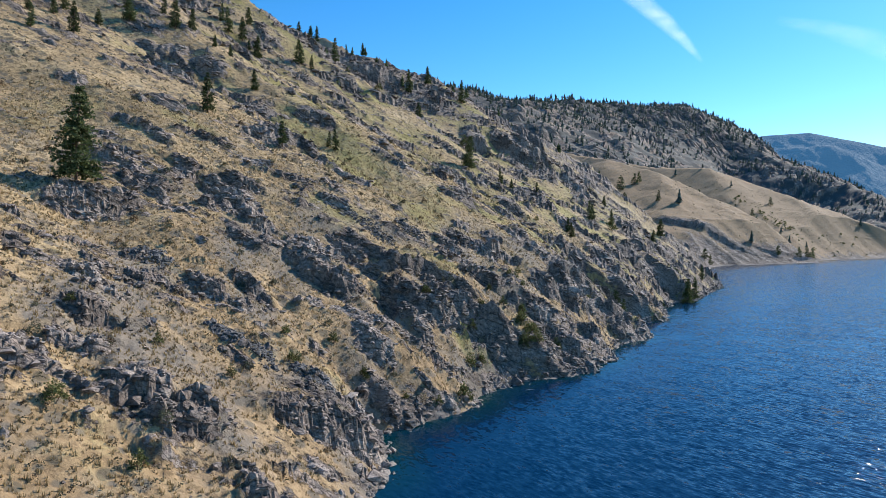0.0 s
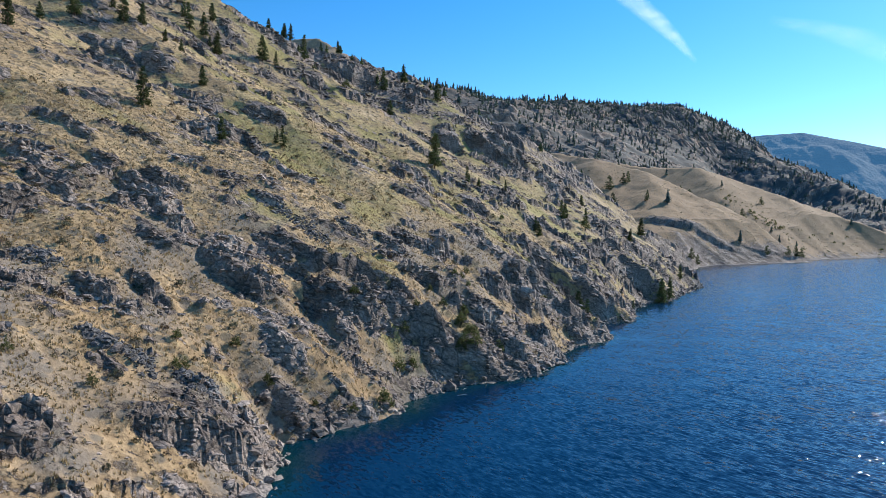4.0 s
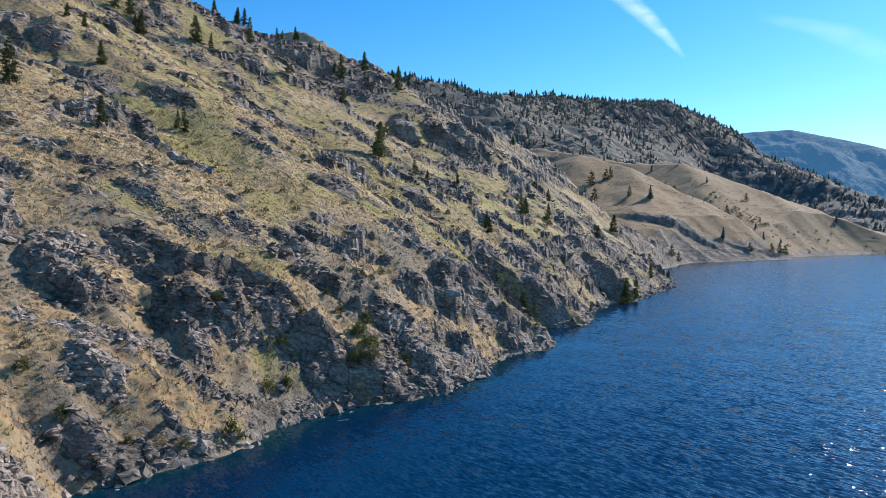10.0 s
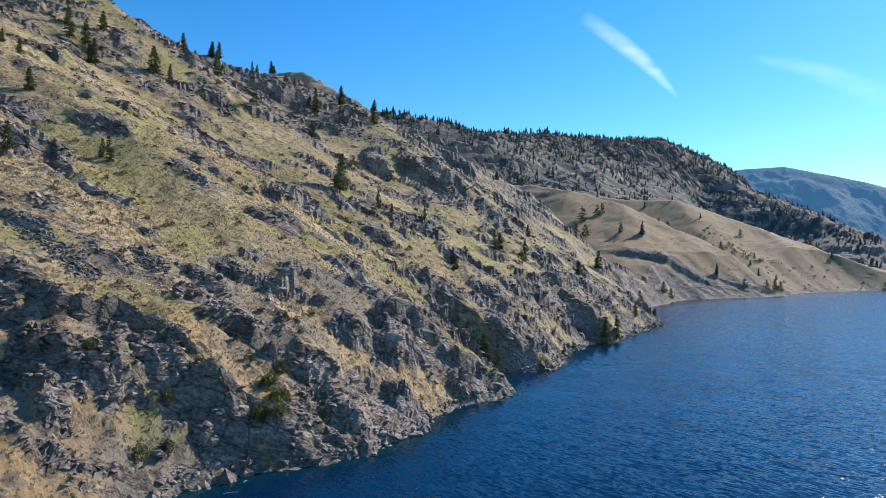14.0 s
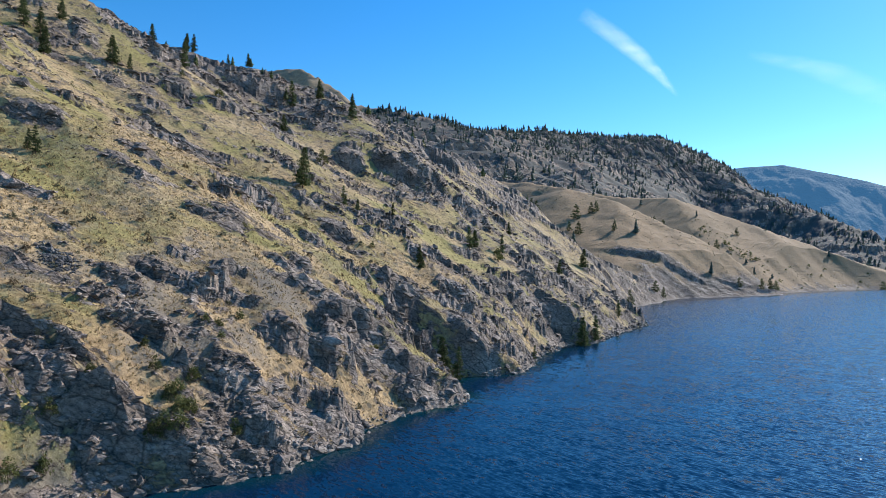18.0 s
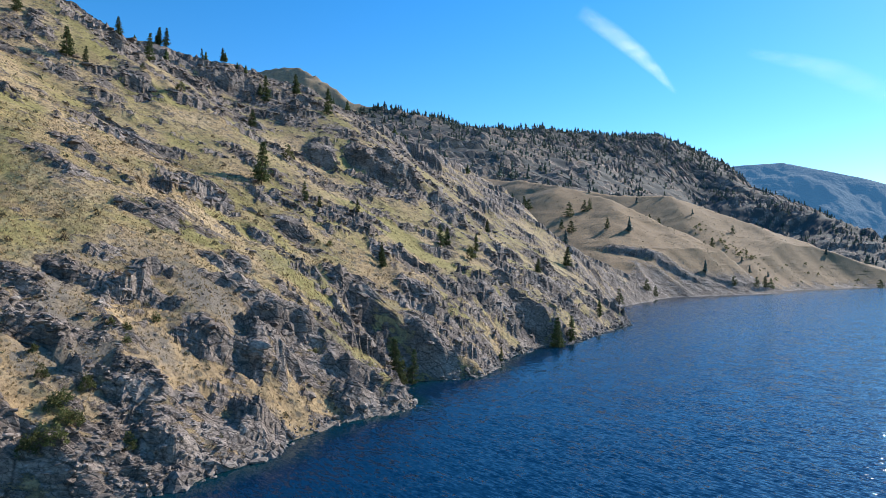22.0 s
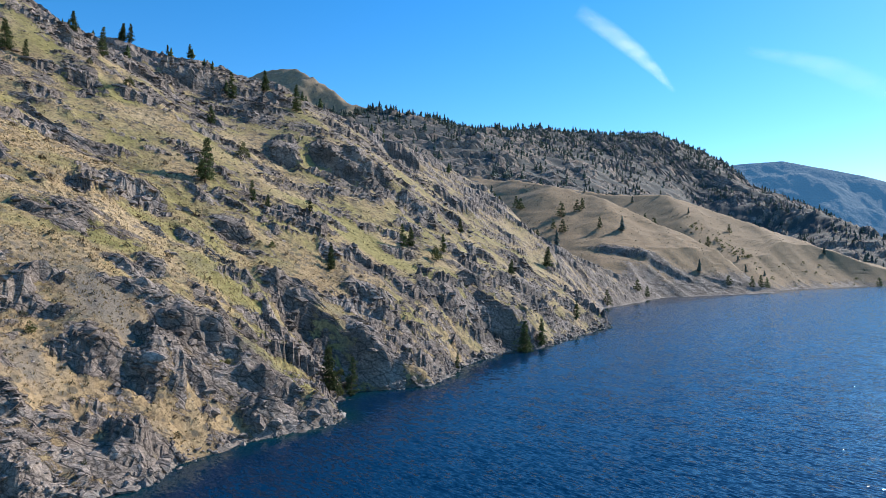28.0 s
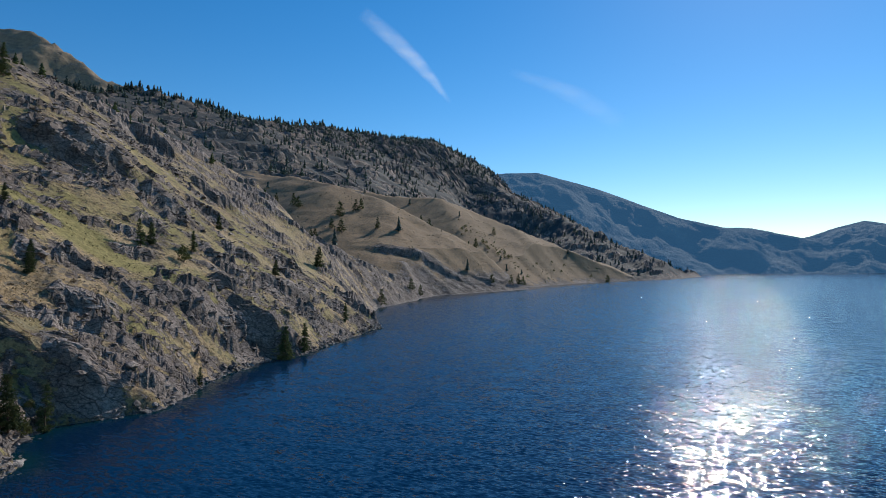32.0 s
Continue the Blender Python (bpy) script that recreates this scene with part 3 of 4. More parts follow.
def near_rock(x, y):
    """Share of bare rock on the near face, and height of its ledges."""
    d = shore(y) - x
    u, v = bedded(x, y)
    big = layers(u / 44.0, v / 20.0, 71, 3, 0.55)
    small = layers(u / 15.0, v / 6.0, 72, 3, 0.55)
    r = 0.29 + 0.42 * big + 0.30 * small
    r = r + np.interp(d, [0, 12, 28, 48], [0.40, 0.20, 0.06, -0.03]) + np.interp(d, [0, 6, 35, 60], [0.10, 0.26, 0.22, 0.06]) * layers(x / 3.6, y / 3.6, 74, 3, 0.6)
    r = r + np.interp(d, [130, 220, 300], [0, 0.16, 0.24]) + np.interp(y, [300, 370, 520, 640, 700], [0, 0.13, 0.10, 0.12, 0.18])
    r = r + 0.24 * np.interp(beyond_spur(x, y), [-150, -70, 0, 60], [0, 1, 1, 0.3])
    r = r - 0.75 * blob(x, y, MEADOWS) + 0.35 * blob(x, y, CRAGS)
    h1, o1 = benches(u, v, 13.0, 36)
    h2, o2 = benches(u, v, 4.8, 136)
    q = np.clip(0.25 + 1.5 * r, 0.06, 1.15)
    high = q * (np.interp(d, [0, 5, 30, 60], [1.5, 4.2, 3.4, 2.6]) * np.interp(y, [250, 400], [1, 1.3]) * h1 + np.interp(d, [0, 40, 70], [1.0, 1.0, 0.9]) * h2)
    h5, o5 = benches(u, v, 28.0, 436)
    away = np.interp(y, [500, 660], [0, 1])
    return r + 0.46 * (o1 - 0.24) * q + 0.34 * (o2 - 0.24) * q + 0.55 * away * (o5 - 0.15), high * (1 - 0.6 * away) + 5.5 * away * h5 * np.clip(d / 25, 0, 1)


def far_rock(x, y):
    """The same for the hills beyond the spur."""
    d = shore(y) - x
    u, v = bedded(x, y)
    wild = np.clip((land_kind(x, y) - 0.35) * 2.2, 0, 1) * (1 - 0.6 * bare(x, y))
    h3, o3 = benches(u + 30 * wave(x / 160, y / 160, 48), v, 75.0, 236)
    h4, o4 = benches(u, v, 30.0, 336)
    r = 0.02 + 0.30 * wild + (0.5 * layers(x / 60.0, y / 60.0, 77, 4, 0.6) + 0.55 * (o3 - 0.2) + 0.3 * (o4 - 0.2)) * wild
    r = r + np.where(y < 1200, np.interp(d, [0, 35, 75], [0.85, 0.6, 0.0]), np.interp(d, [0, 15, 40], [0.7, 0.45, 0.0])) + 0.25 * layers(x / 25.0, y / 25.0, 78, 3, 0.6) * np.interp(d, [60, 110], [1, 0])
    return r, (wild * (20 * h3 + 8 * h4) + 1.6 * h4 * (1 - wild)) * np.clip(d / 60, 0, 1)


def rockiness(x, y):
    """Share of bare rock, lift of the crags, and height of the ledges."""
    far = np.clip((y - 640) / 150, 0, 1) * np.clip(beyond_spur(x, y) / 60, 0, 1)
    lift, out = cliffs(x, y)
    r, high = np.zeros(x.shape), np.zeros(x.shape)
    k = far < 1
    a, b = near_rock(x[k], y[k])
    r[k], high[k] = a * (1 - far[k]), b * (1 - far[k])
    k = far > 0
    a, b = far_rock(x[k], y[k])
    r[k], high[k] = r[k] + a * far[k], high[k] + b * far[k]
    return np.clip(np.maximum(r, 0.95 * out), 0, 1), lift, high


def bare(x, y):
    """1 on the bare grassy mountain behind the ridge."""
    return np.clip((crest(x, y, BARE_PEAK, 0.55, 0.5) - crest(x, y, FOREST_RIDGE, 0.46, 0.35)) / 60, 0, 1) * (x < -350)


def land_kind(x, y):
    """0 on the grassy hills, 1 on the wooded, rocky ridge."""
    tan = soft_max(crest(x, y, TAN_HILL, 0.38, 0.62), crest(x, y, LOW_HILL, 0.50, 0.40), 12.0)
    wood = np.maximum(crest(x, y, FOREST_RIDGE, 0.46, 0.35), crest(x, y, LAKE_SPUR, 0.27, 0.27) + 20)
    return np.clip(0.5 + (wood - tan) / 60.0 + 0.3 * layers(x / 200.0, y / 200.0, 5, 3), 0, 1)


def fractures(x, y, d, r):
    """Blocks, cracks and ribs of the bare rock."""
    u, v = bedded(x, y)
    bu, bv = u + 2.2 * wave(x / 6, y / 6, 31) + 0.7 * wave(x / 1.7, y / 1.7, 33), v + 1.3 * wave(x / 6, y / 6, 32) + 0.5 * wave(x / 1.7, y / 1.7, 34)
    l1, c1 = blocks(bu / 5.2, bv / 2.9, 51)
    l2, c2 = blocks(bu / 1.9, bv / 1.15, 52)
    m = np.clip((r - 0.36) * 4.0, 0, 1)
    ribs = np.interp(d, [1, 8, 22, 45], [0, 1, 1, 0]) * (1.3 * layers((y - 0.45 * d) / 11.0, d / 60.0, 44, 3, 0.55)) * np.interp(y, [90, 130, 600], [0.4, 1, 1])
    ribs = ribs + np.interp(d, [2, 15, 50, 100], [0, 1, 1, 0]) * np.interp(y, [720, 800, 1250, 1400], [0, 3.5, 3.5, 0]) * layers(y / 42.0 + d / 160.0, d / 130.0, 46, 3, 0.6)
    lump = m * np.interp(d, [0, 14, 40], [1.3, 1.2, 1.1]) * (1.05 * l1 + 0.45 * np.minimum(c1 * 5, 1)) + m * (0.30 * l2 + 0.22 * np.minimum(c2 * 5, 1))
    lump = lump + 0.12 * m * layers(x / 1.6, y / 1.6, 55, 3)
    rough = 0.22 * layers(x / 5.0, y / 5.0, 57, 4) + 0.9 * layers(x / 30.0, y / 30.0, 58, 2)
    size = np.clip(1.15 - (np.clip(y - 600, 0, None)) / 900.0, 0.5, 1.15)
    return np.clip((d + 1) / 4, 0, 1) * ((lump + ribs - 1.15 * m) * size + rough * np.clip(d / 12, 0, 1))


def surface(x, y):
    """Height with the relief of the rock, and the share of rock."""
    z, (r, lift, high) = land(x, y), rockiness(x, y)
    d = shore(y) - x
    z = z + np.where(d > -1, (lift + high) * np.clip(d / 4, 0, 1), 0)
    k = (d > -1) & (y < 1500)
    z[k] = z[k] + fractures(x[k], y[k], d[k], r[k])
    return z, r

# ---- ground, water and far hills ----
def sheet(name, x, y, z, mat, attrs=(), smooth=None):
    """A grid of points as one mesh. x, y, z: arrays of rows by columns."""
    rows, cols = x.shape
    co = np.stack([x, y, z], -1).reshape(-1, 3).astype(np.float32)
    i = (np.arange(rows - 1)[:, None] * cols + np.arange(cols - 1)).ravel()
    quads = np.stack([i, i + 1, i + cols + 1, i + cols], -1).astype(np.int32)
    me = bpy.data.meshes.new(name)
    me.vertices.add(len(co))
    me.vertices.foreach_set("co", co.ravel())
    me.loops.add(quads.size)
    me.loops.foreach_set("vertex_index", quads.ravel())
    me.polygons.add(len(quads))
    me.polygons.foreach_set("loop_start", np.arange(0, quads.size, 4, dtype=np.int32))
    even = np.ones(len(quads), bool) if smooth is None else smooth[:-1, :-1].ravel()
    me.polygons.foreach_set("use_smooth", even)
    for key, values in attrs:
        me.attributes.new(key, "FLOAT", "POINT").data.foreach_set("value", values.ravel().astype(np.float32))
    me.update(calc_edges=True)
    me.validate()
    me.materials.append(mat)
    return new(name, me)


def spaced(start, stop, step, grow, origin):
    out = [start]
    while out[-1] < stop:
        out.append(out[-1] + max(step, grow * (out[-1] - origin)))
    return np.array(out)


GROUND, WATER, ROCK = make_ground(), make_water(), make_rock("grey_rock")
gy = spaced(44, 4300, 0.46, 0.0052, 5)
gd = np.concatenate([np.linspace(-40, -3, 10), spaced(-2, 36, 0.38, 0.0, 0), spaced(36.4, 3600, 0.4, 0.0082, -5)])
Y, D = np.meshgrid(gy, gd, indexing="ij")
X = shore(Y) - D
Z, rock_share = surface(X, Y)
kind_of = land_kind(X, Y) * np.clip((Y - 640) / 150, 0, 1)
green_share = np.clip(1.05 * blob(X, Y, [(a, b, 1.35 * c, 1.4 * e, k * min(1.0, max(0.3, (b - 60) / 100))) for a, b, c, e, k in GREENS])
                      + (0.36 * layers(X / 26, Y / 26, 81, 3) - 0.07 + np.interp(Y, [170, 240, 460, 560], [0.02, 0.28, 0.42, 0.42])) * np.interp(Y, [60, 150, 500, 800], [0.5, 1, 1, 0.0]), 0, 1) * np.clip(1.2 - Y / 1200, 0, 1)
past = np.clip(beyond_spur(X, Y) / 30, 0, 1)
# Scrub cover; the D term also paints shaded cliff faces along the hill's foot.
scrub_and_shade = np.clip(past * np.clip((Y - 640) / 100, 0, 1) * (0.08 + 0.80 * kind_of + 0.30 * np.interp(D, [0, 40, 90], [1, 1, 0]) * (Y < 1300)) * (1 - bare(X, Y)) + np.clip((Y - 2600) / 800, 0, 0.3), 0, 1)
scree_share = np.clip(0.55 * layers(X / 17, Y / 17, 83, 3) + np.interp(Y, [90, 135, 200, 260], [0.20, 0.26, 0.18, 0.05]), 0, 1) * np.interp(D, [0, 25, 60, 120], [1, 1, 0.5, 0.15]) * np.interp(Y, [60, 180, 300], [1, 1, 0.4])
scree_share = np.clip(scree_share + 0.25 * bare(X, Y), 0, 1)
brown_share = past * np.interp(Y, [640, 700], [0, 1]) * (1 - 0.6 * kind_of) * (1 - bare(X, Y)) + np.interp(Y, [44, 110, 180, 330], [0.6, 0.55, 0.4, 0]) * np.interp(D, [15, 60], [1, 0.2])
ground = tagged(sheet("ground", X, Y, Z, GROUND, (("rock", rock_share), ("green", green_share), ("scrub", scrub_and_shade), ("scree", scree_share), ("brown", np.clip(brown_share, 0, 1))), rock_share < 0.42),
                "dry straw-coloured grass hillside with grey bedrock breaking through", "hillside", kind="structure")
print("ground", X.shape)

wy = np.concatenate([np.arange(-600, 60, 40), np.arange(60, 560, 3.0), np.arange(560, 1500, 25), np.arange(1500, 6001, 150)])
wd = np.concatenate([np.arange(-45, 12, 1.5), np.arange(12, 200, 20), np.arange(200, 5200, 250)])
WY, WD = np.meshgrid(wy, wd, indexing="ij")
WX = shore(np.clip(WY, 0, 2450)) + WD
shallow = np.clip(1 - WD / 9.0, 0, 1) * np.clip(0.75 + 0.5 * layers(WX / 12, WY / 12, 91, 2), 0, 1)
water = tagged(sheet("water", WX[:, ::-1], WY[:, ::-1], WX[:, ::-1] * 0, WATER, (("shallow", shallow[:, ::-1]), ("fine", np.interp(WY, [220, 900], [0.06, 0.08])[:, ::-1]), ("open", np.clip(0.34 + WD / 130.0, 0.34, 1.0)[:, ::-1]))),
               "deep blue lake water rippled by a light breeze", "lake", kind="structure")

# Hills across the far end of the lake, with haze painted into their material.
FAR_A = [(700, 4350, 620), (1127, 3980, 693), (1414, 3997, 713), (1842, 3935, 592), (2106, 3803, 462), (2290, 3697, 376), (2515, 3549, 301), (2706, 3533, 297), (2924, 3356, 224), (3200, 3150, 130)]
FAR_B = [(2900, 3800, 170), (3145, 3560, 243), (3262, 3454, 296), (3369, 3348, 332), (3445, 3270, 308), (3700, 2900, 260), (3900, 2400, 300), (3900, 1500, 330), (3800, 400, 300), (3500, -900, 280)]
HAZED_HILL = make_hazed_hill()


def far_hill(name, line, slope, wide, label):
    t = np.linspace(0, len(line) - 1, 260)
    px, py = (np.interp(t, range(len(line)), [p[k] for p in line]) for k in (0, 1))
    gx, gy_ = np.gradient(px), np.gradient(py)
    size = np.hypot(gx, gy_)
    for k in range(25):
        gx[1:-1], gy_[1:-1] = (gx[:-2] + gx[1:-1] + gx[2:]) / 3, (gy_[:-2] + gy_[1:-1] + gy_[2:]) / 3
    size = np.hypot(gx, gy_)
    across = np.linspace(-wide * 0.3, wide, 90)
    hx = px[:, None] + across * (gy_ / size)[:, None]
    hy = py[:, None] - across * (gx / size)[:, None]
    hz = crest(hx, hy, line, slope, slope) + 38 * layers(hx / 330, hy / 330, 21, 5, 0.55) * np.clip(np.abs(across) / 160, 0.12, 1)
    return tagged(sheet(name, hx, hy, np.maximum(hz, -6), HAZED_HILL), label, "hills", kind="structure")


far_hill("far_hills", FAR_A, 0.50, 1500, "distant wooded mountains across the lake, blue with painted haze")
far_hill("far_hills", FAR_B, 0.36, 1000, "distant hills at the end of the lake, blue with painted haze")

# ---- helpers for things ----
def mesh_of(name, verts, faces, mat, smooth=False):
    me = bpy.data.meshes.new(name)
    verts = np.asarray(verts, np.float32)
    faces = np.asarray(faces, np.int32)
    me.vertices.add(len(verts))
    me.vertices.foreach_set("co", verts.ravel())
    me.loops.add(faces.size)
    me.loops.foreach_set("vertex_index", faces.ravel())
    me.polygons.add(len(faces))
    me.polygons.foreach_set("loop_start", np.arange(0, faces.size, faces.shape[1], dtype=np.int32))
    me.polygons.foreach_set("use_smooth", np.full(len(faces), smooth))
    me.update(calc_edges=True)
    me.materials.append(mat)
    return me


def part(name, me, parent, label=""):
    ob = new(name, me)
    ob.parent = parent
    return tagged(ob, label)


def height_at(x, y):
    return surface(np.asarray(x, float), np.asarray(y, float))


PINE_LEAF = make_leaf("pine_needles", (0.038, 0.056, 0.021), (0.112, 0.132, 0.050))
# Paler, bluer needles for the far ridge: distance haze put into the colour.
HAZED_LEAF = make_leaf("hazed_pine_needles", (0.045, 0.068, 0.058), (0.098, 0.125, 0.095))
SLATE = make_rock("dark_talus")
for node in SLATE.node_tree.nodes:
    if node.type == "VALTORGB" and abs(node.color_ramp.elements[0].color[0] - 0.106) < 0.002:
        for e, c in zip(node.color_ramp.elements, ((0.075, 0.070, 0.068), (0.125, 0.116, 0.110), (0.20, 0.185, 0.17))):
            e.color = (*c, 1)
BUSH_LEAF = make_leaf("bush_leaves", (0.070, 0.085, 0.026), (0.165, 0.160, 0.058))
SAGE_LEAF = make_leaf("sagebrush_leaves", (0.055, 0.060, 0.036), (0.135, 0.130, 0.078))
DRY_LEAF = make_leaf("dry_twigs", (0.065, 0.045, 0.028), (0.17, 0.12, 0.066))
STRAW = make_leaf("straw", (0.26, 0.18, 0.085), (0.50, 0.37, 0.19))
BARK = make_bark()
rng = np.random.default_rng(11)


# ---- pines ----
def tube(points, radii, sides=6):
    points = np.asarray(points, float)
    verts, faces = [], []
    ring = np.arange(sides) * 2 * math.pi / sides
    for k, (p, r) in enumerate(zip(points, radii)):
        way = points[min(k + 1, len(points) - 1)] - points[max(k - 1, 0)]
        way = way / np.linalg.norm(way)
        side = np.cross(way, (0.3, 0.9, 0.2))
        side = side / np.linalg.norm(side)
        other = np.cross(way, side)
        verts += [p + r * (math.cos(a) * side + math.sin(a) * other) for a in ring]
    for k in range(len(points) - 1):
        for a in range(sides):
            b = (a + 1) % sides
            faces.append((k * sides + a, k * sides + b, (k + 1) * sides + b, (k + 1) * sides + a))
    return verts, faces


def sprays(centres, reach, count, blade, flat, r):
    """Many small leaf blades round each centre."""
    c = np.repeat(centres, count, 0)
    reach = np.repeat(reach, count, 0)
    off = r.normal(size=(len(c), 3)) * (1, 1, flat)
    off = off / np.linalg.norm(off, axis=1, keepdims=True) * r.uniform(0.15, 1.0, (len(c), 1)) * reach[:, None]
    a = c + off
    w = r.normal(size=(len(c), 3))
    w = w / np.linalg.norm(w, axis=1, keepdims=True)
    b = np.cross(w, r.normal(size=(len(c), 3)))
    b = b / np.linalg.norm(b, axis=1, keepdims=True)
    s = (r.uniform(0.55, 1.3, (len(c), 1)) * blade * reach[:, None])
    verts = np.stack([a - w * s * 0.5, a + w * s * 0.5, a + b * s * 0.9, ], 1).reshape(-1, 3)
    return verts, np.arange(len(verts)).reshape(-1, 3)


def pine_meshes(seed, full, whorls, per, blades):
    """Trunk with limbs, and crown, of a pine one metre tall."""
    r = np.random.default_rng(seed)
    bend = r.normal(0, 0.008, (8, 2)).cumsum(0)
    hs = np.linspace(0, 0.97, 8)
    spine = [(bend[k, 0] * hs[k], bend[k, 1] * hs[k], hs[k]) for k in range(8)]
    tv, tf = tube([(0, 0, -0.06)] + spine, [0.020] + [0.017 * (1 - 0.93 * h) for h in hs], 7)
    centres, reach = [], []
    for k in range(whorls):
        h = 0.10 + 0.88 * (k + r.uniform(0, 0.9)) / whorls
        wide = full * (0.55 + 0.45 * math.sin(min(h * 4.2, 1.6))) * (1.02 - h) ** 0.72 * 0.27
        for j in range(per):
            if r.random() < 0.16:
                continue
            a = r.uniform(0, 2 * math.pi)
            span = wide * r.uniform(0.45, 1.15)
            droop = span * r.uniform(-0.35, 0.12)
            base = np.array([np.interp(h, hs, [p[0] for p in spine]), np.interp(h, hs, [p[1] for p in spine]), h])
            tip = base + (math.cos(a) * span, math.sin(a) * span, droop)
            if k % 2 == 0 and j < 4:
                n0 = len(tv)
                lv, lf = tube([base, (base + tip) / 2 + (0, 0, -0.004), tip], [0.0042, 0.003, 0.001], 4)
                tv += lv
                tf += [tuple(i + n0 for i in f) for f in lf]
            for f in ((0.45, 0.75, 1.0) if span > 0.07 else (0.6, 1.0)):
                centres.append(base + (tip - base) * f + r.normal(0, 0.006, 3))
                reach.append((0.030 + 0.020 * (1 - h)) * (0.75 + 0.3 * full) * r.uniform(0.7, 1.3))
    cv, cf = sprays(np.array(centres), np.array(reach), blades, 0.62, 0.55, r)
    return mesh_of("trunk", tv, tf, BARK, True), mesh_of("crown", cv, cf, PINE_LEAF)


PINES = [pine_meshes(100 + k, f, w, p, b) for k, (f, w, p, b) in enumerate([(0.95, 25, 8, 12), (0.82, 23, 7, 12), (1.10, 21, 8, 12), (0.78, 20, 7, 12)])]
SMALL_PINES = [pine_meshes(140 + k, f, 16, 7, 11) for k, f in enumerate((1.5, 1.25, 1.8))]


def stand_pine(meshes, x, y, h, turn, label, group):
    z = float(height_at([x], [y])[0][0])
    tree = new("pine_tree")
    tree.matrix_world = pose(x, y, z - 0.15, rz=turn) @ Matrix.Diagonal((h * 1.0, h * 1.0, h, 1))
    tagged(tree, label, "tree", group)
    part("trunk", meshes[0], tree)
    part("crown", meshes[1], tree)
    return tree


NEAR_PINES = [(-89.4, 108.1, 20.0), (-103.4, 171.8, 12.7), (-82.0, 179.1, 7.8), (-77.0, 203.3, 5.8), (-110.4, 211.3, 7.9), (4.9, 307.3, 8.0), (-44.0, 301.6, 17.5), (-29.1, 310.6, 8.8), (-23.7, 312.4, 5.9), (-11.4, 324.9, 6.0), (25.0, 257.5, 13.5), (28.1, 266.5, 12.0), (72.5, 370.9, 17.8), (79.4, 386.5, 14.0), (61.4, 434.1, 9.0), (17.0, 364.9, 11.3), (18.7, 372.7, 9.9), (31.0, 390.3, 9.8), (6.7, 302.9, 7.7), (51.3, 314.8, 6.0), (29.4, 450.7, 8.7), (97.6, 458.2, 11.1), (79.5, 530.9, 15.6), (-74.6, 203.5, 7.7)]
UPPER_PINES = [(-154.2, 173.5, 11.1), (-163.2, 193.6, 6.6), (-158.1, 161.1, 7.9), (-161.1, 206.4, 12.1), (-148.5, 216.5, 13.1), (-145.3, 222.7, 9.3), (-169.0, 285.7, 14.0), (-128.6, 224.0, 5.1), (-154.8, 282.1, 7.0), (-136.2, 300.2, 13.6), (-130.9, 304.9, 8.5), (-135.6, 223.6, 5.2), (-168.9, 180.0, 7.4), (-172.3, 188.0, 7.7), (-157.3, 221.1, 8.7), (-170.3, 165.4, 7.2), (-169.1, 170.3, 6.0), (-191.4, 430.9, 11.6), (-112.1, 431.0, 17.9), (-104.8, 459.6, 15.1), (-74.8, 444.1, 18.0), (-89.9, 375.2, 10.0), (-138.9, 356.0, 16.1), (-145.9, 274.1, 12.2), (-161.7, 287.3, 12.6), (-168.7, 305.4, 10.7), (-178.2, 293.8, 10.0), (-170.8, 370.4, 11.6), (-186.4, 431.8, 13.3), (-190.0, 429.0, 11.5), (-166.2, 442.1, 8.8), (-155.6, 450.8, 10.6)]
HILL_PINES_A = [(134.7, 719.4, 16.5), (197.4, 896.8, 15.3), (178.8, 843.2, 15.5), (119.8, 870.0, 23.0), (114.3, 874.3, 21.6), (89.3, 1082.2, 26.3), (116.0, 1116.9, 22.2), (125.4, 1131.9, 20.5), (92.2, 1028.2, 22.1), (77.4, 1036.0, 16.7), (149.3, 1056.6, 19.1), (22.8, 1100.2, 19.9), (14.7, 1107.5, 22.1), (48.7, 988.5, 17.7), (53.7, 1000.4, 14.3), (-20.6, 1168.7, 17.0)]
HILL_PINES_B = [(270.2, 1442.5, 24.8), (286.4, 1432.2, 22.0), (337.6, 1335.4, 20.4), (360.4, 1350.6, 18.2), (381.4, 1370.4, 21.2), (343.2, 1205.3, 22.9), (356.3, 1226.3, 20.9), (350.7, 1109.2, 16.6), (398.2, 1153.5, 18.9), (416.2, 1168.7, 20.8), (430.6, 1187.4, 18.9), (454.9, 1499.6, 20.0), (1073.5, 2531.0, 24.0), (821.3, 1655.8, 23.8)]
for k, (x, y, h) in enumerate(NEAR_PINES):
    where = "growing among rocks just above the water" if float(shore(np.array([y]))[0]) - x < 16 else "standing alone on the dry grass slope"
    stand_pine(PINES[k % 4], x, y, h, 47 * k, "dark green ponderosa pine " + where, "pines on the near slope")
for k, (x, y, h) in enumerate(UPPER_PINES):
    stand_pine(PINES[(k + 1) % 4], x, y, h, 61 * k, "dark green pine high on the rocky upper slope", "pines on the upper slope")
for k, (x, y, h) in enumerate(HILL_PINES_A + HILL_PINES_B):
    stand_pine(SMALL_PINES[k % 3], x, y, h, 31 * k, "dark green pine on the tan grass hill", "pines on the grass hill")


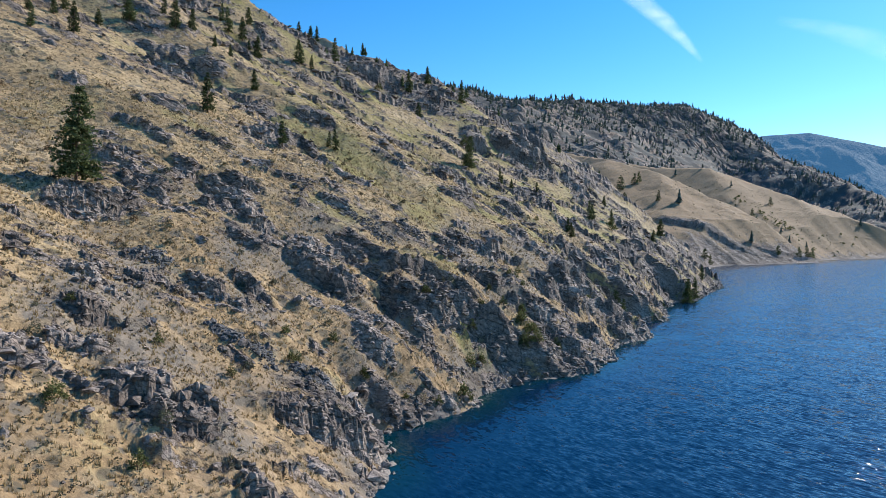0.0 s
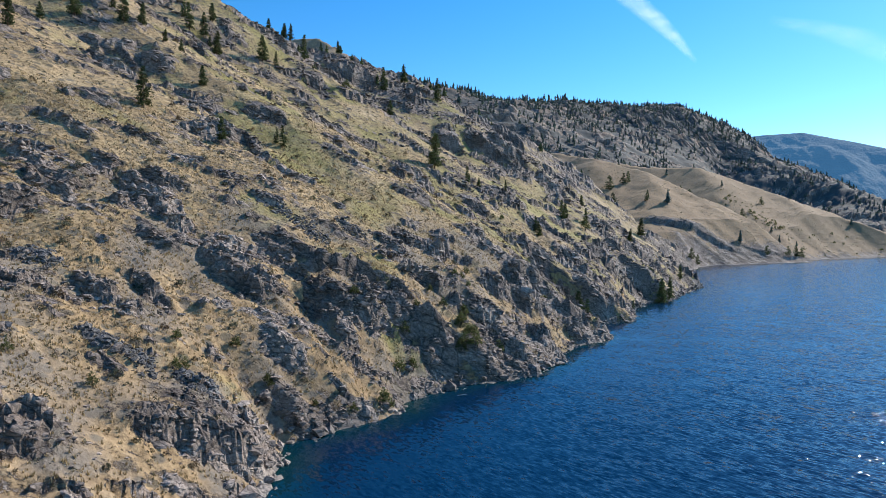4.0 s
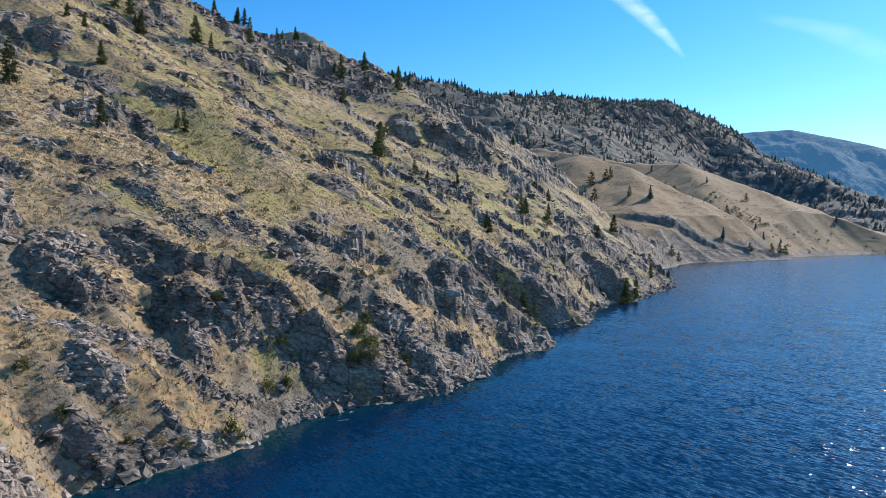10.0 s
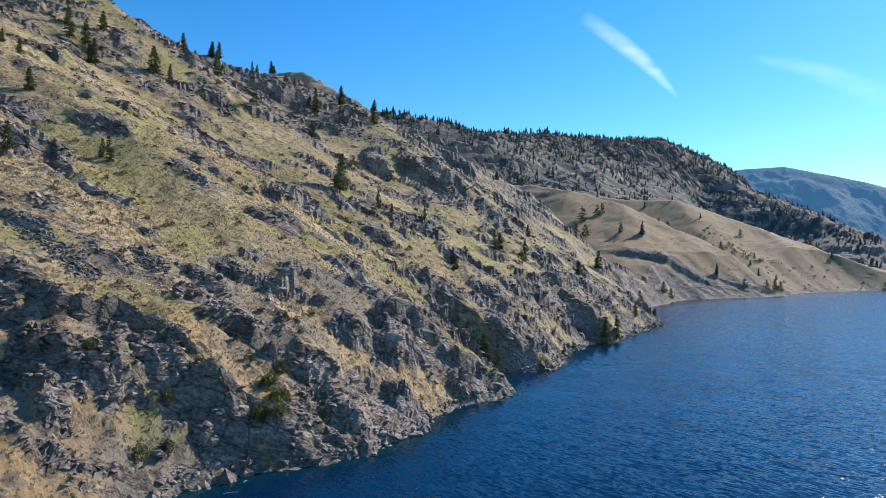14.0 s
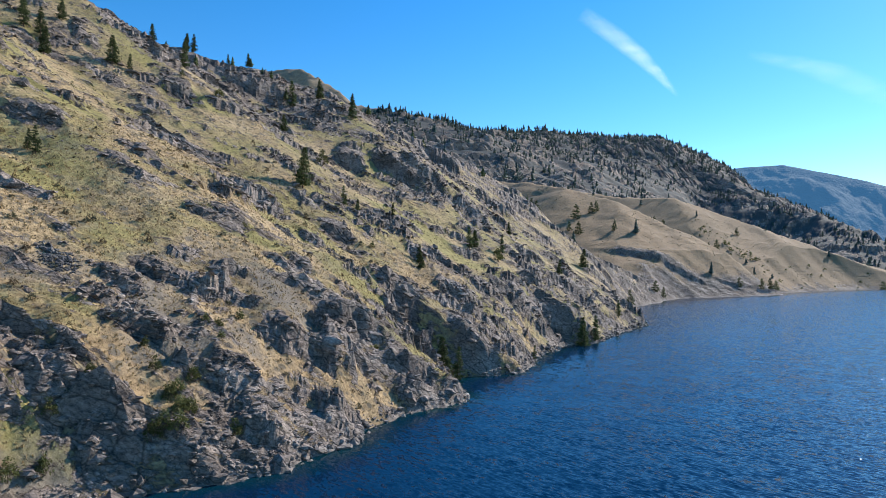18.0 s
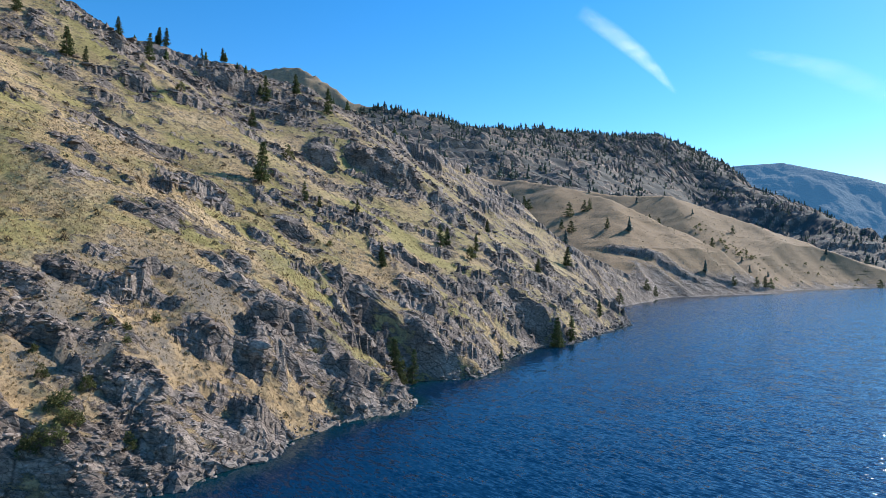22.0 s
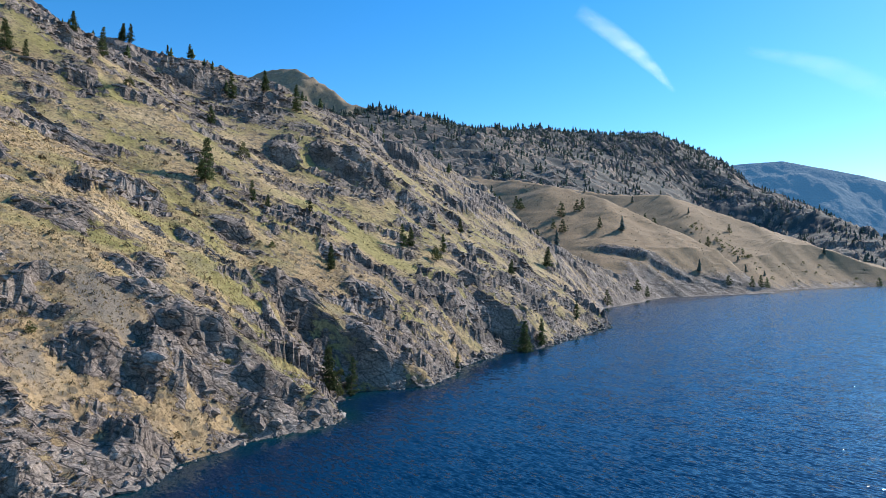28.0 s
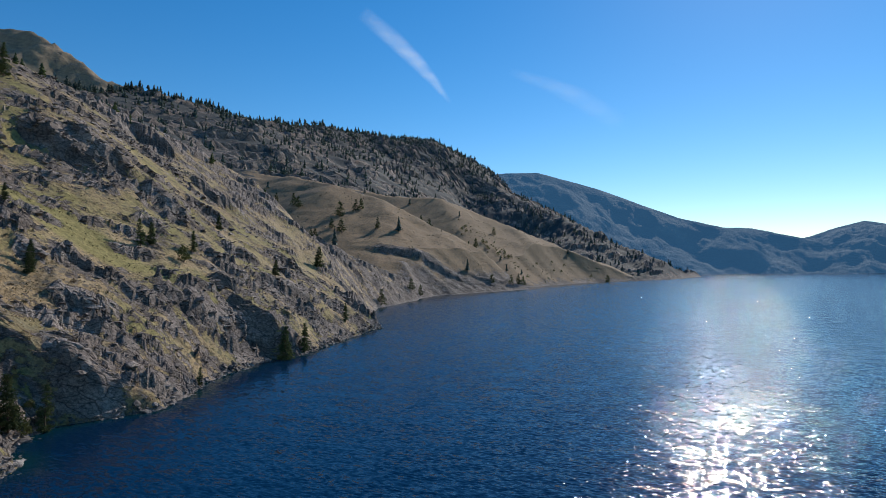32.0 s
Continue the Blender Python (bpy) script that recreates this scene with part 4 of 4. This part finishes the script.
def scatter(count, y0, y1, d0, d1, keep, seed):
    """Random places on land, thinned by keep(x, y, d, rock, share of wood)."""
    r = np.random.default_rng(seed)
    y = y0 + (y1 - y0) * r.random(count)
    d = d0 + (d1 - d0) * r.random(count)
    x = shore(y) - d
    z, rock = surface(x, y)
    ok = r.random(count) < keep(x, y, d, rock)
    return x[ok], y[ok], z[ok], r


def strew(name, xs, ys, zs, forms, sizes, r, mat, label, category, sink=0.0, squash=(0.8, 1.2)):
    """Many small things as one mesh of kind stuff. forms: pairs of points and faces of unit size."""
    vs, fs, n0 = [], [], 0
    for x, y, z, s, pick in zip(xs, ys, zs, sizes, r.integers(0, len(forms), len(xs))):
        v, f = forms[pick]
        a = r.uniform(0, 6.283)
        c, q = math.cos(a) * s, math.sin(a) * s
        m = np.array([[c, -q, 0], [q, c, 0], [0, 0, s * r.uniform(*squash)]])
        vs.append(v @ m.T + (x, y, z - sink * s))
        fs.append(f + n0)
        n0 += len(v)
    ob = new(name, mesh_of(name, np.concatenate(vs), np.concatenate(fs), mat))
    return tagged(ob, label, category, kind="stuff")


def tiny_pine(seed):
    r = np.random.default_rng(seed)
    vs, fs = [], []
    for k in range(7):
        h = 0.12 + 0.80 * k / 7
        w = 0.30 * (1.05 - h) ** 0.8 * r.uniform(0.8, 1.25)
        n = 5
        a = np.arange(n) * 2 * math.pi / n + r.uniform(0, 6)
        n0 = len(vs)
        vs += [(math.cos(t) * w * r.uniform(0.6, 1.25), math.sin(t) * w * r.uniform(0.6, 1.25), h + r.uniform(-0.03, 0.03)) for t in a]
        vs.append((r.normal(0, 0.01), r.normal(0, 0.01), h + 0.24 * r.uniform(0.8, 1.1)))
        fs += [(n0 + j, n0 + (j + 1) % n, n0 + n) for j in range(n)]
    n0 = len(vs)
    vs += [(0.014, 0, -0.05), (-0.007, 0.012, -0.05), (-0.007, -0.012, -0.05), (0, 0, 0.5)]
    fs += [(n0, n0 + 1, n0 + 3), (n0 + 1, n0 + 2, n0 + 3), (n0 + 2, n0, n0 + 3)]
    return np.array(vs), np.array(fs)


TINY = [tiny_pine(200 + k) for k in range(5)]
fx, fy, fz, r = scatter(30000, 900, 3500, 30, 2300, lambda x, y, d, k: np.clip(land_kind(x, y) * 0.30 * (0.30 + 1.5 * layers(x / 130, y / 130, 131, 3)) + 0.012 + 0.5 * np.clip((land(x, y) - 430) / 150, 0, 1) * (1 - bare(x, y)), 0.008, 0.6) * (1 - 0.9 * bare(x, y)), 301)
strew("forest", fx, fy, fz, TINY, r.uniform(7, 13, len(fx)) + r.exponential(4.0, len(fx)).clip(0, 12), r, HAZED_LEAF, "scattered dark pine forest covering the rocky ridge", "forest")
# Trees along the skyline of the ridge.
t = np.sort(np.random.default_rng(5).uniform(0.8, 8.3, 560))
sx, sy = (np.interp(t, range(len(FOREST_RIDGE)), [p[k] for p in FOREST_RIDGE]) for k in (0, 1))
r = np.random.default_rng(6)
sx, sy = sx + r.normal(0, 25, len(t)), sy + r.normal(0, 25, len(t))
strew("forest", sx, sy, surface(sx, sy)[0], TINY, r.uniform(8, 16, len(t)) + r.exponential(5.0, len(t)).clip(0, 14), r, HAZED_LEAF, "row of dark pines along the far ridge crest", "forest")
cx, cy, cz, r = scatter(900, 380, 640, 60, 330, lambda x, y, d, k: 0.10 * np.clip(layers(x / 40, y / 40, 133, 2) + 0.6, 0, 1.2) * (beyond_spur(x, y) > -60), 303)
strew("forest", cx, cy, cz, TINY, r.uniform(4, 11, len(cx)), r, PINE_LEAF, "scattered small pines along the rocky spur", "forest")
print("forest", len(fx), len(cx))


# ---- bushes ----
def bush_mesh(seed, mat, clumps, blades, squat):
    r = np.random.default_rng(seed)
    a, q = r.uniform(0, 6.283, clumps), np.sqrt(r.random(clumps))
    h = (1 - q ** 2) * r.uniform(0.3, 1.0, clumps) * squat + 0.12
    centres = np.stack([np.cos(a) * q * 0.42, np.sin(a) * q * 0.42, h], -1)
    v, f = sprays(centres, r.uniform(0.10, 0.2, clumps), blades, 0.5, 0.8, r)
    sv, sf = [], []
    for k in range(6):
        t = r.uniform(0, 6.283)
        n0 = len(sv)
        lv, lf = tube([(0.03 * math.cos(t), 0.03 * math.sin(t), -0.12), (0.3 * math.cos(t), 0.3 * math.sin(t), 0.45 * squat)], [0.02, 0.006], 4)
        sv += lv
        sf += [tuple(i + n0 for i in g) for g in lf]
    return mesh_of("stems", sv, sf, BARK), mesh_of("foliage", v, f, mat)


GREEN_BUSH = [bush_mesh(400 + k, BUSH_LEAF, 60, 14, 0.9) for k in range(3)]
SAGE_BUSH = [bush_mesh(410 + k, SAGE_LEAF, 36, 12, 0.65) for k in range(3)]
DRY_BUSH = [bush_mesh(420 + k, DRY_LEAF, 34, 12, 0.7) for k in range(3)]


def stand_bush(meshes, x, y, size, turn, label, group):
    z = float(height_at([x], [y])[0][0])
    b = new("bush")
    b.matrix_world = pose(x, y, z - 0.05, rz=turn) @ Matrix.Diagonal((size, size, size, 1))
    tagged(b, label, "bush", group)
    part("stems", meshes[0], b)
    part("foliage", meshes[1], b)


BUSHES_A = [(-54.5, 346.4, 9.8), (29.9, 376.7, 9.9), (-101.5, 329.5, 6.7), (-118.7, 325.4, 4.4), (-6.5, 166.8, 4.5), (-6.1, 168.5, 4.1), (3.1, 172.4, 4.1), (-9.4, 289.1, 3.5), (12.6, 226.0, 2.2), (-37.6, 99.8, 2.5), (-14.8, 130.1, 5.3), (-41.4, 103.2, 2.7), (-16.0, 144.6, 4.5), (-14.0, 148.5, 3.9), (-3.8, 166.3, 4.8), (-1.5, 162.5, 5.0), (-30.7, 112.9, 3.2), (-36.7, 112.4, 3.2), (-18.7, 123.5, 2.4), (-23.9, 117.7, 2.4)]
BUSHES_B = [(-27.0, 145.9, 3.1), (-11.3, 169.1, 3.5), (-6.6, 173.7, 4.2), (-3.1, 167.6, 4.5), (-4.4, 162.4, 4.4), (-5.0, 160.5, 4.4), (-9.6, 186.6, 3.3), (-9.7, 195.1, 3.3), (-11.2, 184.3, 3.3), (-45.2, 60.2, 3.6), (-35.3, 60.4, 2.9), (-37.8, 97.9, 2.5), (-58.3, 75.4, 2.3), (-48.2, 79.5, 2.3), (23.3, 252.5, 4.9), (-15.7, 159.1, 3.4), (-17.0, 152.3, 4.0), (26.0, 262.0, 5.0), (24.0, 268.0, 4.0)]
for k, (x, y, s) in enumerate(BUSHES_A + BUSHES_B):
    stand_bush(GREEN_BUSH[k % 3], x, y, 0.75 * s, 50 * k, "leafy green bush in a rocky gully above the lake", "green bushes")
bx, by, bz, r = scatter(2400, 36, 330, 3, 130, lambda x, y, d, k: np.clip(0.22 - 0.2 * k, 0.02, 1) * np.interp(y, [60, 330], [1, 0.5]), 305)
for k, (x, y) in enumerate(zip(bx[:360], by[:360])):
    kind = r.random()
    low = float(shore(np.array([y]))[0]) - x < 28
    if kind < 0.40:
        stand_bush(DRY_BUSH[k % 3], float(x), float(y), float(r.uniform(0.9, 2.4)), 40 * k, "dry brown brush on the grassy slope", "brush on the slope")
    elif kind < 0.62 and low:
        stand_bush(GREEN_BUSH[k % 3], float(x), float(y), float(r.uniform(1.0, 2.6)), 40 * k, "small leafy green bush among shore rocks", "green bushes")
    else:
        stand_bush(SAGE_BUSH[k % 3], float(x), float(y), float(r.uniform(0.9, 2.3)), 40 * k, "grey-green sagebrush on the dry grass slope", "sagebrush on the slope")
print("bushes", len(bx))


def form(me):
    v = np.empty(len(me.vertices) * 3, np.float32)
    me.vertices.foreach_get("co", v)
    f = np.empty(len(me.loops), np.int32)
    me.loops.foreach_get("vertex_index", f)
    return v.reshape(-1, 3), f.reshape(-1, 3)


def sprig(seed, clumps, blades, squat):
    r = np.random.default_rng(seed)
    a, q = r.uniform(0, 6.283, clumps), np.sqrt(r.random(clumps))
    centres = np.stack([np.cos(a) * q * 0.4, np.sin(a) * q * 0.4, (1 - q ** 2) * 0.6 * squat + 0.1], -1)
    return sprays(centres, r.uniform(0.16, 0.3, clumps), blades, 0.8, 0.8, r)


def tuft(seed):
    r = np.random.default_rng(seed)
    vs = []
    for k in range(6):
        a, lean, w = r.uniform(0, 6.283), r.uniform(0.1, 0.55), r.uniform(0.10, 0.2)
        c, s = math.cos(a), math.sin(a)
        b = (r.normal(0, 0.18), r.normal(0, 0.18))
        vs += [(b[0] - s * w, b[1] + c * w, -0.1), (b[0] + s * w, b[1] - c * w, -0.1), (b[0] + c * lean, b[1] + s * lean, r.uniform(0.6, 1.1))]
    return np.array(vs), np.arange(18).reshape(-1, 3)


TUFTS = [tuft(500 + k) for k in range(6)]
SPRIGS = [sprig(520 + k, 7, 5, 0.9) for k in range(5)]
px_, py_, pz_, r = scatter(70000, 34, 300, 1, 120, lambda x, y, d, k: np.clip(1.15 - 2.2 * k, 0.0, 1) * np.interp(y, [34, 120, 300], [1, 0.85, 0.4]), 307)
strew("dry_grass", px_, py_, pz_, TUFTS, r.uniform(0.22, 0.55, len(px_)), r, STRAW, "straw-coloured bunch grass covering the slope", "grass")
print("tufts", len(px_))
qx, qy, qz, r = scatter(52000, 34, 440, 3, 230, lambda x, y, d, k: np.clip(0.75 - 0.8 * k, 0.05, 1) * np.interp(y, [40, 95, 420], [1.0, 0.6, 0.28]), 309)
half = len(qx) // 2
strew("low_sagebrush", qx[:half], qy[:half], qz[:half], SPRIGS, r.uniform(0.4, 1.15, half), r, SAGE_LEAF, "low grey-green sagebrush dotted over the slope", "sagebrush")
strew("dry_weeds", qx[half:], qy[half:], qz[half:], SPRIGS, r.uniform(0.35, 0.9, len(qx) - half), r, DRY_LEAF, "low brown dried weeds dotted over the slope", "weeds")
print("sprigs", len(qx))
ex, ey, ez, r = scatter(26000, 640, 1700, 10, 420, lambda x, y, d, k: np.clip(0.12 + 0.5 * layers(x / 60, y / 60, 141, 3), 0.02, 0.6), 311)
strew("hill_scrub", ex, ey, ez, SPRIGS[:2], 0.7 + r.exponential(0.7, len(ex)).clip(0, 2.6), r, SAGE_LEAF, "scattered low scrub on the far grass hill", "scrub")


# ---- rock ----
def ico(levels):
    bm = bmesh.new()
    bmesh.ops.create_icosphere(bm, subdivisions=levels, radius=1)
    v = np.array([q.co for q in bm.verts])
    f = np.array([[q.index for q in p.verts] for p in bm.faces])
    bm.free()
    return v / np.linalg.norm(v, axis=1, keepdims=True), f


def chip(seed, shape, cuts):
    """A rock block cut by random planes."""
    r = np.random.default_rng(seed)
    v, f = shape
    n = r.normal(size=(cuts, 3))
    n = n / np.linalg.norm(n, axis=1, keepdims=True)
    h = r.uniform(0.42, 0.95, cuts)
    reach = np.min(np.where(v @ n.T > 0.12, h / np.maximum(v @ n.T, 0.12), 9.0), 1)
    reach = np.minimum(reach, 1.25) * (1 + 0.025 * r.normal(size=len(v)))
    return v * reach[:, None], f


ICO1, ICO2, ICO3 = ico(1), ico(2), ico(3)


def outcrop_mesh(seed):
    r = np.random.default_rng(seed)
    vs, fs, n0 = [], [], 0
    for k in range(5):
        v, f = chip(seed * 31 + k, ICO3 if k < 2 else ICO2, 13)
        s = (1.0, 0.7, 0.62, 0.45, 0.4)[k]
        v = v * (0.50 * s, 0.31 * s * r.uniform(0.8, 1.2), 0.36 * s * r.uniform(0.8, 1.2))
        a, b = r.uniform(-0.25, 0.25), r.uniform(-0.30, 0.15)
        turn = np.array(Euler((b, a * 0.7, a)).to_matrix())
        v = v @ turn.T
        if k:
            v = v + (r.uniform(-0.4, 0.4), r.uniform(-0.20, 0.20), r.uniform(-0.12, 0.02))
        vs.append(v)
        fs.append(f + n0)
        n0 += len(v)
    return mesh_of("rock_outcrop", np.concatenate(vs), np.concatenate(fs), ROCK)


OUTCROPS = [outcrop_mesh(600 + k) for k in range(9)]
r = np.random.default_rng(77)
count = 0
for cx_, cy_, half, az, high in CLIFFS:
    for k in range(4):
        a, b = r.uniform(-0.9, 0.9) * half, r.uniform(-0.5, 0.25) * high
        sa, ca = math.sin(radians(az)), math.cos(radians(az))
        x, y = cx_ + a * sa + b * ca, cy_ + a * ca - b * sa
        d = float(shore(np.array([y]))[0]) - x
        if d < 12 or y > 480:
            continue
        z = float(height_at([x], [y])[0][0])
        s = float(np.clip(high * r.uniform(0.45, 1.0), 1.2, 4.5))
        ob = new("rock_outcrop", OUTCROPS[count % 9])
        ob.matrix_world = pose(x, y, z - 0.22 * s, rx=r.uniform(-12, 12), ry=20 + r.uniform(-10, 10), rz=90 - az + r.uniform(-16, 16)) @ Matrix.Diagonal((s * 1.3, s, s * r.uniform(0.75, 1.05), 1))
        tagged(ob, "fractured dark grey rock outcrop breaking out of the " + ("shore cliff" if d < 22 else "dry grass slope"), "rock", "rock outcrops")
        count += 1
print("outcrops", count)

STONES = [chip(700 + k, ICO1, 9) for k in range(7)]
yy = np.sort(r.uniform(60, 520, 1700))
xx = shore(yy) - r.normal(0.6, 1.0, len(yy))
strew("shore_rocks", xx, yy, np.maximum(surface(xx, yy)[0], -0.15), STONES, 0.25 + r.exponential(0.42, len(yy)).clip(0, 2.2), r, ROCK, "pale washed stones along the waterline", "rocks", 0.1, (0.5, 0.9))
nx_, ny_, nz_, r = scatter(28000, 36, 330, 2, 110, lambda x, y, d, k: np.clip(0.10 + 0.9 * np.clip(layers(x / 17, y / 17, 83, 3), 0, 1) * 0.9, 0, 0.8) * np.interp(y, [60, 330], [0.8, 0.3]), 313)
strew("scree", nx_, ny_, nz_, STONES, 0.10 + r.exponential(0.13, len(nx_)).clip(0, 0.9), r, ROCK, "loose grey broken stones lying on the slope", "scree", 0.1, (0.5, 0.9))
print("stones", len(nx_))

# Broken blocks on the faces and slabs of the bedrock.
BLOCKS = [(v * (1.35, 0.85, 0.7), f) for v, f in (chip(720 + k, ICO1, 7) for k in range(8))]
kx, ky, kz, r = scatter(52000, 48, 185, 1, 95, lambda x, y, d, k: np.clip((k - 0.38) * 2.2, 0, 0.75), 321)
strew("broken_rock", kx, ky, kz, BLOCKS, 0.20 + r.exponential(0.24, len(kx)).clip(0, 1.1), r, ROCK, "angular broken blocks covering the grey bedrock", "rocks", 0.34, (0.45, 1.0))
hx_, hy_, hz_, r = scatter(54000, 170, 520, 1, 250, lambda x, y, d, k: np.clip((k - 0.40) * 1.8, 0, 0.55) * np.interp(d, [0, 25, 45], [0.55, 0.7, 1.0]), 323)
strew("broken_rock", hx_, hy_, hz_, BLOCKS, 0.40 + r.exponential(0.45, len(hx_)).clip(0, 2.0), r, ROCK, "angular broken blocks along ledges of the slope", "rocks", 0.38, (0.4, 0.95))
print("blocks", len(kx), len(hx_))

TALUS = [(-55, 161, 4.2), (-45, 161, 4.8), (-39, 175, 4.2), (-10, 259, 5.0), (-27, 251, 3.0), (-68, 102, 4.0), (-42, 94, 3.6), (-34, 98, 3.4), (-46, 92, 2.6)]
for cx_, cy_, wide in TALUS:
    a, q = r.uniform(0, 6.283, 340), np.sqrt(r.random(340)) * r.uniform(0.6, 1.1, 340)
    tx, ty = cx_ + wide * 1.25 * q * np.cos(a), cy_ + wide * 0.8 * q * np.sin(a)
    strew("talus", tx, ty, surface(tx, ty)[0], STONES, 0.16 + r.exponential(0.20, 340).clip(0, 0.8), r, SLATE, "patch of dark broken talus blocks on the slope", "rocks", 0.05, (0.5, 0.95))
# Brush in the gully between the far grass hills and along their foot.
t = r.random(130)
gx_ = np.interp(t, [0, 0.5, 0.75, 1], [345, 440, 470, 800]) + r.normal(0, 20, 130)
gy_2 = np.interp(t, [0, 0.5, 0.75, 1], [1482, 1368, 1372, 1668]) + r.normal(0, 20, 130)
BRUSH = [sprig(560 + k, 12, 6, 1.1) for k in range(3)]
strew("gully_brush", gx_, gy_2, surface(gx_, gy_2)[0], BRUSH, 2 + r.exponential(2.4, 130).clip(0, 7), r, BUSH_LEAF, "dark green brush filling a gully between grass hills", "brush")


# ---- driftwood ----
def make_driftwood():
    m, n, l, p = material("bleached_wood")
    geo = n.new("ShaderNodeNewGeometry")
    f = noise_node(n, l, 3.0, 5, 0.7, geo.outputs["Position"])
    l.new(ramp(n, l, f, (0.35, (0.20, 0.18, 0.15)), (0.65, (0.42, 0.38, 0.33))), p.inputs["Base Color"])
    p.inputs["Roughness"].default_value = 0.8
    return m


WOOD = make_driftwood()
for (x, y), far, turn in (((-2.4, 148.1), 2.4, 30), ((-2.8, 153.4), 1.2, 75)):
    lv, lf = tube([(-far / 2, 0, 0), (-far / 4, 0.05, 0.03), (0, 0.12, 0.02), (far / 4, 0.08, 0.05), (far / 2, -0.05, 0.0)], [0.03, 0.07, 0.085, 0.07, 0.03], 8)
    log = new("driftwood_log", mesh_of("driftwood_log", lv, lf, WOOD, True))
    log.matrix_world = pose(x, y, 0.02, rz=turn)
    tagged(log, "bleached driftwood log floating beside the rocky shore", "log", "driftwood")


# ---- thin clouds ----
CIRRUS = make_cirrus()


def cirrus(points, widths, strength):
    """A wisp along a line of directions (degrees east of north, degrees up), far away."""
    rows = 60
    t = np.linspace(0, len(points) - 1, rows)
    az = np.radians(np.interp(t, range(len(points)), [p[0] for p in points]))
    el = np.radians(np.interp(t, range(len(points)), [p[1] for p in points]))
    w = np.interp(t, range(len(points)), widths)
    far = 4300.0
    c = np.stack([60 + far * np.sin(az) * np.cos(el), 70 + far * np.cos(az) * np.cos(el), 35 + far * np.sin(el)], -1)
    along = np.gradient(c, axis=0)
    side = np.cross(along, c)
    side = side / np.linalg.norm(side, axis=1, keepdims=True)
    s = np.linspace(-1, 1, 13)
    g = c[:, None] + side[:, None] * (w[:, None] * s)[..., None] * far / 57.3
    end = np.sin(np.linspace(0, math.pi, rows)) ** 0.7
    thick = strength * end[:, None] * (1 - s ** 2) ** 1.3
    return tagged(sheet("cloud_wisp", g[..., 0], g[..., 1], g[..., 2], CIRRUS, (("thick", thick),)), "thin white cirrus streak in a clear blue sky", "cloud")


cirrus([(2.2, 23.8), (5.4, 21.5), (7.6, 19.6), (9.3, 17.8), (10.8, 15.9)], [0.75, 0.85, 0.75, 0.5, 0.2], 0.30)
cirrus([(16.5, 18.6), (20.4, 17.2), (23.2, 15.8), (27.0, 13.2)], [0.4, 0.7, 1.0, 0.9], 0.10)
